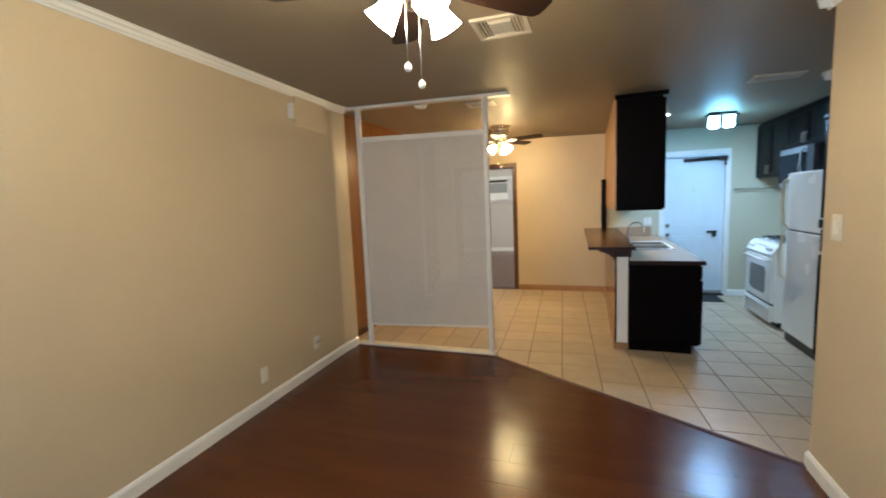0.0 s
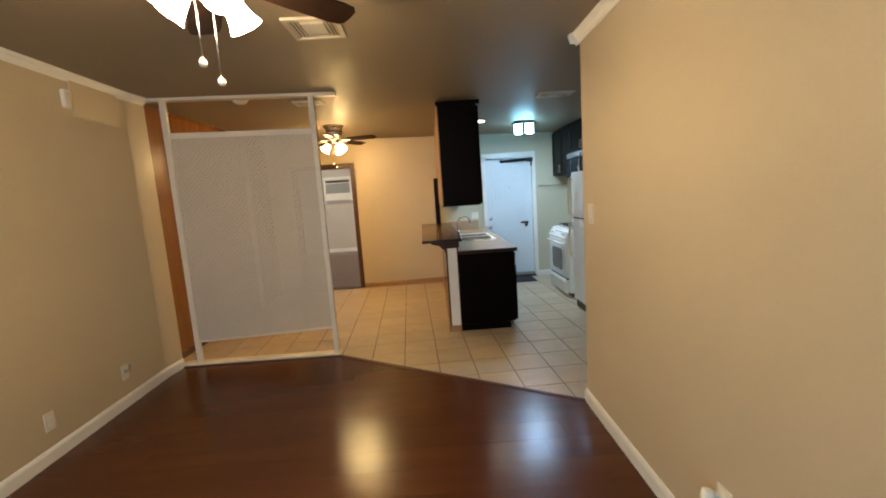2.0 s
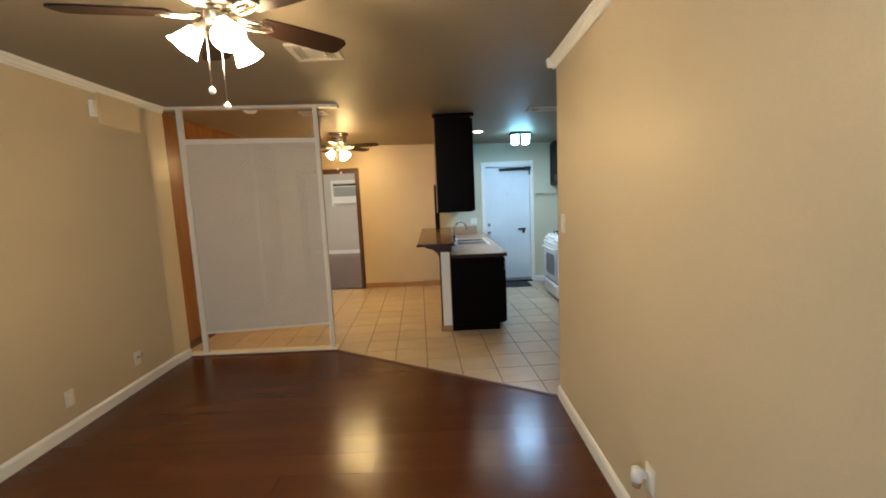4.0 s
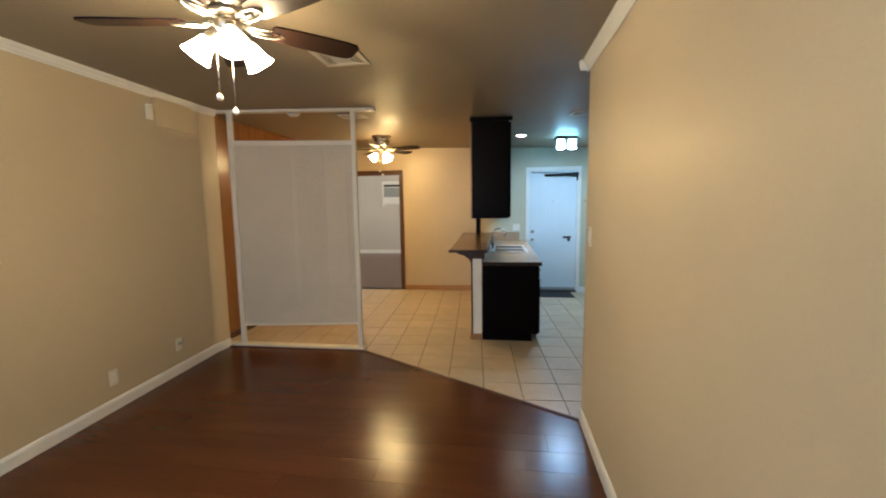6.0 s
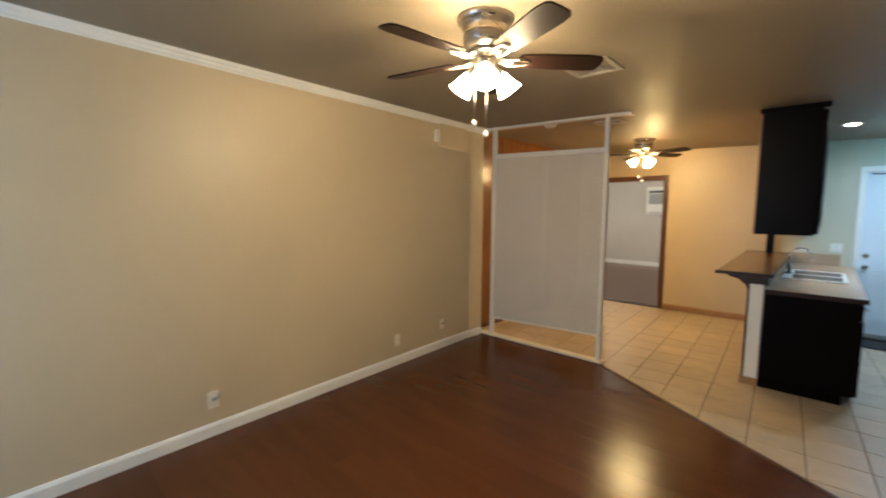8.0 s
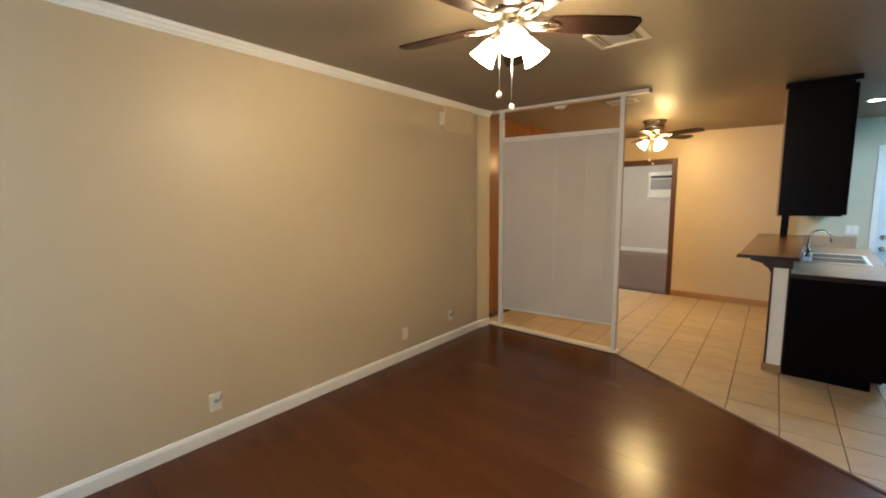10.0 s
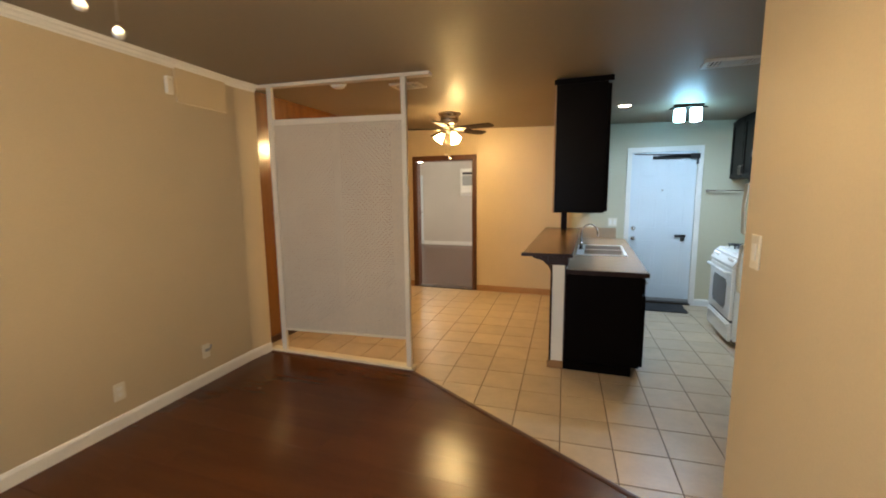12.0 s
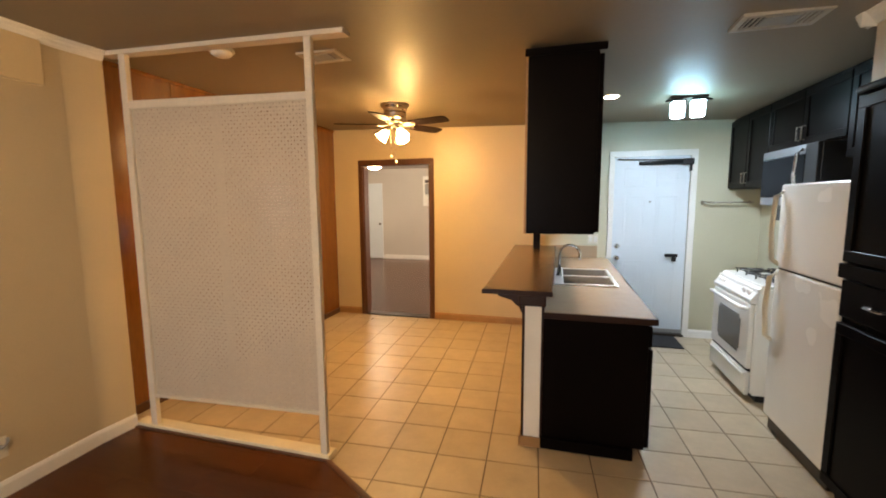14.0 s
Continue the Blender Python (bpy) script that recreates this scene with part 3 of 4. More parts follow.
tube(bm, [(kx - 0.17, ky, kz - 0.03), (kx - 0.08, ky, kz - 0.018), (kx, ky, kz - 0.02), (kx + 0.09, ky, kz - 0.018), (kx + 0.18, ky, kz - 0.032)], 0.008)
part("arm", bm, BRONZE, lamp)
for dx in (-0.076, 0.076):
    part("shade", B(kx + dx - 0.047, kx + dx + 0.047, ky - 0.047, ky + 0.047, kz - 0.165, kz - 0.040, bevel=0.012, seg=3), KITCHEN_SHADE, lamp, "lit frosted square glass shade")
    part("bulb", lathe(bmesh.new(), [(0.043, kz - 0.1645), (0.041, kz - 0.1662), (0.022, kz - 0.1672), (0.003, kz - 0.1675)], kx + dx, ky, 20), KITCHEN_LENS, lamp, "lit bulb at the open end of the shade")
    part("shade_cap", B(kx + dx - 0.051, kx + dx + 0.051, ky - 0.051, ky + 0.051, kz - 0.041, kz - 0.030, bevel=0.003), BRONZE, lamp)
dz = ZC(1.165)
down = thing("downlight", (1.170, 5.80, dz), "small round recessed downlight, lit warm white", "downlight")
part("trim_ring", lathe(bmesh.new(), [(0.075, dz + 0.003), (0.078, dz - 0.004), (0.06, dz - 0.008), (0.055, dz - 0.002)], 1.170, 5.80, 32), WHITE, down)
part("lens", lathe(bmesh.new(), [(0.054, dz - 0.001), (0.054, dz - 0.004)], 1.170, 5.80, 28), DOWNLIGHT, down)

# ---- ceiling vents and detector ----


VENTPAINT = material("dulled_white_vent_paint", (0.50, 0.46, 0.39), 0.45, scale=6, vary=0.06, bump=0.0)
# centre plates: the grey reflection on them is put into the base colour
VENTPLATE = material("vent_plate_reflection_grey", (0.34, 0.34, 0.33), 0.4, scale=6, vary=0.06, bump=0.0)


def vent(cx, cy, sx, sy, label):
    z = ZC(cx)
    v = thing("ceiling_vent", (cx, cy, z), label, "ceiling vent", "ceiling vents")
    hx, hy = sx / 2, sy / 2
    bm = bmesh.new()
    for a, b, c0, d in ((-hx, hx, -hy, -hy + 0.03), (-hx, hx, hy - 0.03, hy), (-hx, -hx + 0.03, -hy + 0.03, hy - 0.03), (hx - 0.03, hx, -hy + 0.03, hy - 0.03)):
        box(bm, cx + a, cx + b, cy + c0, cy + d, z - 0.012, z + 0.006, bevel=0.003)
    part("frame", bm, VENTPAINT, v)
    part("backing", B(cx - hx + 0.03, cx + hx - 0.03, cy - hy + 0.03, cy + hy - 0.03, z - 0.001, z + 0.003), SHADOWGAP, v)
    part("centre_plate", B(cx - hx * 0.42, cx + hx * 0.42, cy - hy * 0.5, cy + hy * 0.5, z - 0.012, z - 0.002, bevel=0.003), VENTPLATE, v, "centre plate, greyed for its reflection")
    for s in (-1, 1):
        for k in range(3):
            x = cx + s * (hx * 0.5 + k * hx * 0.13)
            part("slat", B(x - 0.004, x + 0.004, cy - hy + 0.03, cy + hy - 0.03, z - 0.010, z - 0.002, bevel=0.001, seg=1), VENTPAINT, v)
        for k in range(2):
            yy = cy + s * (hy * 0.56 + k * hy * 0.15)
            part("slat", B(cx - hx * 0.42, cx + hx * 0.42, yy - 0.004, yy + 0.004, z - 0.010, z - 0.002, bevel=0.001, seg=1), VENTPAINT, v)


vent(-0.12, 2.57, 0.30, 0.29, "white square ceiling air vent with slats")
vent(-0.69, 4.37, 0.28, 0.20, "white ceiling air vent over the dining room")
vent(1.76, 4.37, 0.36, 0.20, "white ceiling air vent over the kitchen")
sz = ZC(-1.23)
smoke = thing("smoke_detector", (-1.23, 4.1, sz), "round white smoke detector on the ceiling", "smoke detector")
part("base", lathe(bmesh.new(), [(0.074, sz + 0.002), (0.074, sz - 0.014), (0.066, sz - 0.016)], -1.25, 4.125, 28), WHITE, smoke)
part("cover", lathe(bmesh.new(), [(0.060, sz - 0.012), (0.060, sz - 0.03), (0.045, sz - 0.042), (0.01, sz - 0.044)], -1.25, 4.125, 28), WHITE, smoke)

# ---- peninsula ----
pen = thing("half_wall", (0.62, 5.7, 0), "peninsula half wall with white end and wood-panelled dining side", "half wall")
part("core", B(0.582, 0.686, 4.465, YB - 0.002, 0, 0.985), WHITE, pen)
part("end_panel", B(0.585, 0.684, 4.453, 4.465, 0.065, 0.945, bevel=0.002), WHITE, pen, "white painted end panel")
part("wood_side", B(0.568, 0.582, 4.450, YB - 0.002, 0.065, 0.984, bevel=0.002), PANEL, pen, "orange-brown wood panel on the dining side")
part("base_trim", B(0.560, 0.690, 4.441, 4.455, 0, 0.065, bevel=0.002), TANBASE, pen)
part("base_strip", B(0.556, 0.568, 4.441, YB - 0.016, 0, 0.065, bevel=0.002), TANBASE, pen)
bm = prism(bmesh.new(), [(0.327, 4.413), (0.742, 4.413), (0.742, YB - 0.002), (0.255, YB - 0.002)], 0.986, 1.012)
bmesh.ops.bevel(bm, geom=bm.edges[:], offset=0.005, segments=2, affect="EDGES")
bar = solid("bar_top", bm, BARTOP, (0.5, 5.7, 1.0), "brown laminate raised bar top on the half wall", "bar top")
part("edge_band", B(0.322, 0.747, 4.405, 4.413, 0.984, 1.014, bevel=0.003), EDGE, bar, "dark moulded edge")
bm = bmesh.new()
prof = [(0.42, 1.007), (0.42, 0.992), (0.445, 0.984), (0.475, 0.976), (0.505, 0.968), (0.525, 0.945), (0.548, 0.93), (0.568, 0.89), (0.568, 1.007)]
a, b = [bm.verts.new((x, 4.43, z - 0.022)) for x, z in prof], [bm.verts.new((x, 4.52, z - 0.022)) for x, z in prof]
bm.faces.new(a)
bm.faces.new(b[::-1])
for i in range(len(prof)):
    j = (i + 1) % len(prof)
    bm.faces.new((a[i], b[i], b[j], a[j]))
solid("corbel", bm, EDGE, (0.5, 4.475, 0.93), "dark carved wooden corbel under the bar top", "corbel")
part("edge_strip", B(0.6845, 0.697, 4.449, 4.465, 0.065, 0.918, bevel=0.002), EDGE, pen, "dark wood edge strip")
part("edge_strip", B(0.569, 0.5845, 4.4485, 4.4505, 0.065, 0.918), EDGE, pen, "dark wood edge strip")
part("cap_moulding", B(0.548, 0.712, 4.417, 4.4485, 0.916, 0.985, bevel=0.010), EDGE, pen, "dark wooden cap moulding")
solid("backsplash_strip", B(0.6865, 0.700, 4.60, YB - 0.002, 0.876, 0.984, bevel=0.002), DARKGLASS, (0.69, 5.7, 0.876), "dark glossy backsplash behind the sink", "backsplash")


def cabinet_front(parent, x, y0, y1, z0, z1, face, handle=None):
    """A framed door on a face that looks along x; face is -1 or 1."""
    a, b = sorted((x, x + face * 0.018))
    d = part("door", B(a, b, y0, y1, z0, z1, bevel=0.003), ESPRESSO, parent)
    a, b = sorted((x + face * 0.018, x + face * 0.026))
    s = 0.055
    for nm, p, q, r, t in (("rail", y0, y1, z0, z0 + s), ("rail", y0, y1, z1 - s, z1), ("stile", y0, y0 + s, z0 + s, z1 - s), ("stile", y1 - s, y1, z0 + s, z1 - s)):
        part(nm, B(a - 0.001, b, p, q, r, t, bevel=0.003, seg=1), ESPRESSO, d)
    if handle:
        (hy, hz), (ky_, kz_) = handle
        xo = x + face * 0.05
        part("handle", tube(bmesh.new(), [(x + face * 0.026, hy, hz), (xo, hy, hz), (xo, ky_, kz_), (x + face * 0.026, ky_, kz_)], 0.005, 8), NICKEL, d, "brushed nickel bar handle")
    return d


def drawer_front(parent, x, y0, y1, z0, z1, face, handle=True):
    a, b = sorted((x, x + face * 0.02))
    d = part("drawer", B(a, b, y0, y1, z0, z1, bevel=0.005), ESPRESSO, parent)
    if handle:
        ym, zm, xo = (y0 + y1) / 2, (z0 + z1) / 2, x + face * 0.05
        part("handle", tube(bmesh.new(), [(x + face * 0.02, ym - 0.05, zm), (xo, ym - 0.045, zm), (xo, ym + 0.045, zm), (x + face * 0.02, ym + 0.05, zm)], 0.006, 8), NICKEL, d, "brushed nickel bar handle")


# base cabinets under the counter
edges = [4.468, 5.26, 6.18, YB - 0.002]
for i, (y0, y1) in enumerate(zip(edges, edges[1:])):
    cab = thing("base_cabinet", (0.98, (y0 + y1) / 2, 0), "espresso base cabinet in the peninsula", "cabinet", "peninsula base cabinets")
    bm = B(0.688, 1.290, y0 + 0.001, y1 - 0.001, 0.07, 0.66 if i == 1 else 0.838, bevel=0.002)
    if i == 1:
        box(bm, 1.27, 1.290, y0 + 0.001, y1 - 0.001, 0.66, 0.838)
    part("body", bm, ESPRESSO, cab)
    part("toe_kick", B(0.688, 1.228, y0 - (0.022 if i == 0 else -0.001), y1 - 0.001, 0.0, 0.07), ESPRESSO, cab)
    ym = (y0 + y1) / 2
    for p, q in ((y0 + 0.006, ym - 0.002), (ym + 0.002, y1 - 0.006)):
        drawer_front(cab, 1.290, p, q, 0.70, 0.825, 1)
        cabinet_front(cab, 1.290, p, q, 0.082, 0.685, 1)
bm = bmesh.new()
for x0, x1, y0, y1 in ((0.700, 1.324, 4.467, 5.345), (0.700, 1.324, 6.115, YB - 0.002), (0.700, 0.76, 5.345, 6.115), (1.22, 1.324, 5.345, 6.115)):
    box(bm, x0, x1, y0, y1, 0.842, 0.876)
ctr = solid("countertop", bm, COUNTER, (1.0, 5.7, 0.84), "tan laminate countertop with a dark wood edge", "countertop")
part("edge_band", B(0.690, 1.328, 4.457, 4.4668, 0.836, 0.874, bevel=0.003), EDGE, ctr, "dark wood edge band")
part("edge_band", B(1.3245, 1.334, 4.457, YB - 0.002, 0.836, 0.874, bevel=0.003), EDGE, ctr, "dark wood edge band")
solid("backsplash", B(0.70, 1.21, YB - 0.020, YB - 0.001, 0.877, 1.02, bevel=0.003), COUNTER, (0.95, YB, 0.877), "tan laminate backsplash on the cream wall", "backsplash")

# sink and tap
sink = thing("sink", (1.0, 5.73, 0.876), "double-bowl stainless steel drop-in sink", "sink")
bm = bmesh.new()
X0, X1, Y1, Y2 = 0.745, 1.235, 5.33, 6.13
for a, b, c0, d in ((X0, X1, Y1, Y1 + 0.03), (X0, X1, Y2 - 0.03, Y2), (X0, X0 + 0.075, Y1 + 0.03, Y2 - 0.03), (X1 - 0.03, X1, Y1 + 0.03, Y2 - 0.03), (X0 + 0.075, X1 - 0.03, 5.715, 5.745)):
    box(bm, a, b, c0, d, 0.8765, 0.8885, bevel=0.0055)
part("rim", bm, RIMSTEEL, sink)
for y0, y1 in ((Y1 + 0.03, 5.715), (5.745, Y2 - 0.03)):
    bm = bmesh.new()
    o = [(X0 + 0.075, y0), (X1 - 0.03, y0), (X1 - 0.03, y1), (X0 + 0.075, y1)]
    i2 = [(X0 + 0.095, y0 + 0.02), (X1 - 0.05, y0 + 0.02), (X1 - 0.05, y1 - 0.02), (X0 + 0.095, y1 - 0.02)]
    top, low = [bm.verts.new((*p, 0.884)) for p in o], [bm.verts.new((*p, 0.71)) for p in i2]
    for k in range(4):
        bm.faces.new((top[k], top[(k + 1) % 4], low[(k + 1) % 4], low[k]))
    bm.faces.new(low)
    bowl = part("bowl", bm, BOWLSTEEL, sink)
    part("drain", lathe(bmesh.new(), [(0.04, 0.7102), (0.04, 0.713), (0.02, 0.711)], (X0 + X1) / 2, (y0 + y1) / 2, 20), CHROME, bowl)
tap = thing("kitchen_tap", (0.785, 5.73, 0.886), "chrome gooseneck kitchen tap behind the sink", "tap")
part("base", lathe(bmesh.new(), [(0.028, 0.885), (0.028, 0.895), (0.018, 0.91), (0.016, 0.97)], 0.785, 5.70, 18), CHROME, tap)
part("spout", tube(bmesh.new(), [(0.785, 5.70, 0.95)] + [(0.785 + 0.085 - 0.085 * math.cos(a), 5.70 - 0.03 * math.sin(a / 2), 1.08 + 0.085 * math.sin(a)) for a in [i * math.pi * 1.05 / 12 for i in range(13)]] + [(0.955, 5.67, 1.04)], 0.011, 12), CHROME, tap)
part("lever", tube(bmesh.new(), [(0.785, 5.70, 0.965), (0.79, 5.78, 0.985), (0.79, 5.82, 1.0)], 0.007), CHROME, tap)

# upper cabinets over the peninsula
edges = [4.492, 5.34, 6.20, YB - 0.002]
for i, (y0, y1) in enumerate(zip(edges, edges[1:])):
    cab = thing("wall_cabinet", (0.8, (y0 + y1) / 2, 1.355), "tall espresso cabinet hung from the ceiling over the counter", "cabinet", "hanging cabinets over the peninsula")
    part("body", B(0.578, 0.972, y0 + 0.001, y1 - 0.001, 1.352, ZC(0.98) - 0.002, bevel=0.002), ESPRESSO, cab)
    part("back_panel", B(0.566, 0.578, y0 + 0.001, y1 - 0.001, 1.352, ZC(0.6) - 0.004), TANBASE, cab, "tan wood back panel facing the dining room")
    ym = (y0 + y1) / 2
    for p, q in ((y0 + 0.008, ym - 0.002), (ym + 0.002, y1 - 0.008)):
        cabinet_front(cab, 0.972, p, q, 1.365, 2.37, 1)
setting("cabinet_crown", B(0.560, 1.012, 4.480, 4.492, 2.385, ZC(1.0) - 0.001, bevel=0.003), ESPRESSO, "thin espresso strip closing the cabinet to the ceiling", "trim")
solid("cabinet_post", B(0.50, 0.575, 6.62, 6.70, 1.012, 1.74, bevel=0.004), ESPRESSO, (0.54, 6.66, 1.012), "dark wooden post standing on the bar top", "post")

# ---- right side of the kitchen ----
KF = 2.50
for y0, y1, z0, nd in ((6.20, YB - 0.002, 1.655, 2), (5.17, 6.196, 1.935, 2), (4.40, 5.166, 1.80, 2)):
    cab = thing("wall_cabinet", (2.66, (y0 + y1) / 2, z0), "espresso wall cabinet with framed doors and nickel handles", "cabinet", "kitchen wall cabinets")
    part("body", B(KF + 0.026, XK - 0.001, y0 + 0.001, y1 - 0.001, z0, ZC(XK) - 0.003, bevel=0.002), ESPRESSO, cab)
    wd = (y1 - y0) / nd
    for k in range(nd):
        p, q = y0 + k * wd + 0.004, y0 + (k + 1) * wd - 0.004
        hy = q - 0.03 if k == 0 else p + 0.03
        cabinet_front(cab, KF + 0.026, p, q, z0 + 0.01, 2.35, -1, ((hy, z0 + 0.05), (hy, z0 + 0.15)))
micro = thing("microwave", (2.62, 5.68, 1.50), "stainless over-the-range microwave with dark door", "microwave")
part("body", B(2.44, XK - 0.001, 5.29, 6.07, 1.50, 1.932, bevel=0.004), BLACK, micro)
part("door", B(2.415, 2.44, 5.44, 6.068, 1.565, 1.865, bevel=0.004), MICROGLASS, micro, "dark glass door")
part("control_panel", B(2.415, 2.44, 5.292, 5.436, 1.505, 1.93, bevel=0.003), BLACK, micro)
part("vent_strip", B(2.418, 2.44, 5.44, 6.068, 1.868, 1.93, bevel=0.003), DULLSTEEL, micro, "stainless top strip")
part("bottom_strip", B(2.418, 2.44, 5.44, 6.068, 1.503, 1.562, bevel=0.003), DULLSTEEL, micro, "stainless bottom strip")
part("handle", tube(bmesh.new(), [(2.416, 5.46, 1.90), (2.378, 5.46, 1.87), (2.366, 5.46, 1.72), (2.378, 5.46, 1.57), (2.416, 5.46, 1.54)], 0.012, 12), STEEL, micro, "curved steel handle")
solid("hood_filter_box", B(2.56, XK - 0.001, 6.02, 6.18, 1.37, 1.498, bevel=0.006), BLACK, (2.7, 6.1, 1.37), "black box hanging under the microwave", "kitchen fitting")

stove = thing("gas_stove", (2.45, 5.8, 0), "white freestanding gas stove with oven window", "stove")
A0, A1, SX = 5.46, 6.22, 2.205
part("body", B(SX, XK - 0.03, A0, A1, 0.07, 0.885, bevel=0.006), APPLIANCE, stove)
part("plinth", B(SX + 0.05, XK - 0.05, A0 + 0.02, A1 - 0.02, 0.0, 0.07), BLACK, stove)
part("side_panel", B(SX + 0.012, XK - 0.04, A0 - 0.003, A0 - 0.0005, 0.06, 0.88), APPLIANCE, stove)
bm = bmesh.new()
pr = [(SX - 0.035, 0.775), (SX - 0.04, 0.80), (SX + 0.03, 0.90), (SX + 0.05, 0.905), (SX + 0.05, 0.775)]
a, b = [bm.verts.new((x, A0, z)) for x, z in pr], [bm.verts.new((x, A1, z)) for x, z in pr]
bm.faces.new(a)
bm.faces.new(b[::-1])
for i in range(5):
    bm.faces.new((a[i], b[i], b[(i + 1) % 5], a[(i + 1) % 5]))
cp = part("control_panel", bm, APPLIANCE, stove)
for yk in (A0 + 0.09, A0 + 0.17, A1 - 0.17, A1 - 0.09):
    m = Matrix.Translation((SX - 0.008, yk, 0.845)) @ Matrix.Rotation(radians(-55), 4, "Y")
    part("knob", lathe(bmesh.new(), [(0.024, 0), (0.024, 0.006), (0.017, 0.009), (0.015, 0.03), (0.006, 0.032)], 0, 0, 18, m), APPLIANCE, cp)
part("cooktop", B(SX + 0.03, XK - 0.05, A0 + 0.002, A1 - 0.002, 0.886, 0.912, bevel=0.006), APPLIANCE, stove)
part("backguard", B(XK - 0.075, XK - 0.03, A0, A1, 0.88, 1.0, bevel=0.01), APPLIANCE, stove)
for bx in (SX + 0.19, SX + 0.43):
    for by in (A0 + 0.2, A1 - 0.2):
        bn = part("burner", lathe(bmesh.new(), [(0.05, 0.911), (0.05, 0.922), (0.035, 0.926), (0.033, 0.935), (0.01, 0.936)], bx, by, 20), BLACK, stove)
        bm = bmesh.new()
        for d in (-0.09, 0.0, 0.09):
            tube(bm, [(bx - 0.105, by + d, 0.948), (bx + 0.105, by + d, 0.948)], 0.006, 6)
            tube(bm, [(bx + d, by - 0.105, 0.948), (bx + d, by + 0.105, 0.948)], 0.006, 6)
        for sx in (-0.09, 0.09):
            for sy in (-0.09, 0.09):
                tube(bm, [(bx + sx, by + sy, 0.912), (bx + sx, by + sy, 0.948)], 0.006, 6)
        part("grate", bm, BLACK, bn, "black iron burner grate")
od = part("oven_door", B(SX - 0.035, SX - 0.002, A0 + 0.003, A1 - 0.003, 0.265, 0.765, bevel=0.008), APPLIANCE, stove)
bm = B(SX - 0.0375, SX - 0.034, A0 + 0.15, A1 - 0.15, 0.345, 0.645)
bmesh.ops.bevel(bm, geom=[e for e in bm.edges if abs(e.verts[0].co.x - e.verts[1].co.x) > 0.002], offset=0.03, segments=5, affect="EDGES")
part("oven_window", bm, OVENGLASS, od, "dark oven window with rounded corners")
part("oven_handle", tube(bmesh.new(), [(SX - 0.034, A0 + 0.04, 0.725), (SX - 0.075, A0 + 0.06, 0.73), (SX - 0.078, 5.8, 0.732), (SX - 0.075, A1 - 0.06, 0.73), (SX - 0.034, A1 - 0.04, 0.725)], 0.014, 12), APPLIANCE, od)
# black block as the shade between oven door and drawer
part("gap", B(SX - 0.02, SX - 0.001, A0 + 0.005, A1 - 0.005, 0.243, 0.264), SHADOWGAP, stove)
dr = part("drawer", B(SX - 0.035, SX - 0.002, A0 + 0.003, A1 - 0.003, 0.055, 0.242, bevel=0.01), APPLIANCE, stove)
part("drawer_lip", B(SX - 0.05, SX - 0.033, A0 + 0.03, A1 - 0.03, 0.19, 0.225, bevel=0.008), APPLIANCE, dr)

fr = thing("refrigerator", (2.5, 4.77, 0), "white top-freezer refrigerator with bisque handles", "refrigerator")
F0, F1, FX = 4.43, 5.11, 2.15
part("cabinet", B(FX + 0.065, XK - 0.02, F0 + 0.004, F1 - 0.004, 0.03, 1.635, bevel=0.006), APPLIANCE, fr)
part("freezer_door", B(FX, FX + 0.06, F0, F1, 1.108, 1.645, bevel=0.012), APPLIANCE, fr)
fd = part("fridge_door", B(FX, FX + 0.06, F0, F1, 0.10, 1.096, bevel=0.012), APPLIANCE, fr)
# black block as the shade between the two doors
part("door_gap", B(FX + 0.02, FX + 0.062, F0 + 0.006, F1 - 0.006, 1.096, 1.108), SHADOWGAP, fr)
part("gasket", B(FX + 0.06, FX + 0.066, F0 + 0.008, F1 - 0.008, 0.10, 1.64), GREY, fr)
part("kick_grille", B(FX + 0.03, FX + 0.06, F0 + 0.01, F1 - 0.01, 0.0, 0.09, bevel=0.004), BRONZE, fr, "dark kick grille")
for z0, z1 in ((1.13, 1.60), (0.62, 1.075)):
    part("handle", tube(bmesh.new(), [(FX + 0.005, F1 - 0.03, z0), (FX - 0.035, F1 - 0.028, z0 + 0.03), (FX - 0.048, F1 - 0.026, (z0 + z1) / 2), (FX - 0.035, F1 - 0.028, z1 - 0.03), (FX + 0.005, F1 - 0.03, z1)], 0.015, 12), BISQUE, fr, "bisque plastic handle")

pan = thing("pantry_cabinet", (2.45, 3.85, 0), "tall espresso pantry cabinet with drawers beside the refrigerator", "cabinet")
PX = 2.11
part("body", B(PX + 0.02, XK - 0.001, 3.30, 4.375, 0.09, 2.03, bevel=0.004), ESPRESSO, pan)
part("toe_kick", B(PX + 0.07, XK - 0.001, 3.30, 4.375, 0.0, 0.09), ESPRESSO, pan)
part("cornice", B(PX - 0.015, XK - 0.001, 3.29, 4.385, 2.03, 2.07, bevel=0.012), ESPRESSO, pan)
for y0, y1 in ((3.31, 3.835), (3.84, 4.365)):
    cabinet_front(pan, PX + 0.02, y0, y1, 1.25, 2.02, -1, ((y0 + 0.04 if y0 > 3.5 else y1 - 0.04, 1.32), (y0 + 0.04 if y0 > 3.5 else y1 - 0.04, 1.42)))
    drawer_front(pan, PX + 0.02, y0, y1, 0.98, 1.16, -1)
    cabinet_front(pan, PX + 0.02, y0, y1, 0.11, 0.95, -1)
part("ledge", B(PX - 0.012, PX + 0.03, 3.30, 4.38, 1.17, 1.24, bevel=0.004), ESPRESSO, pan)
setting("soffit", B(2.14, XK - 0.001, YE, 4.36, 2.072, 2.5), WALL, "tan soffit above the pantry", "wall")
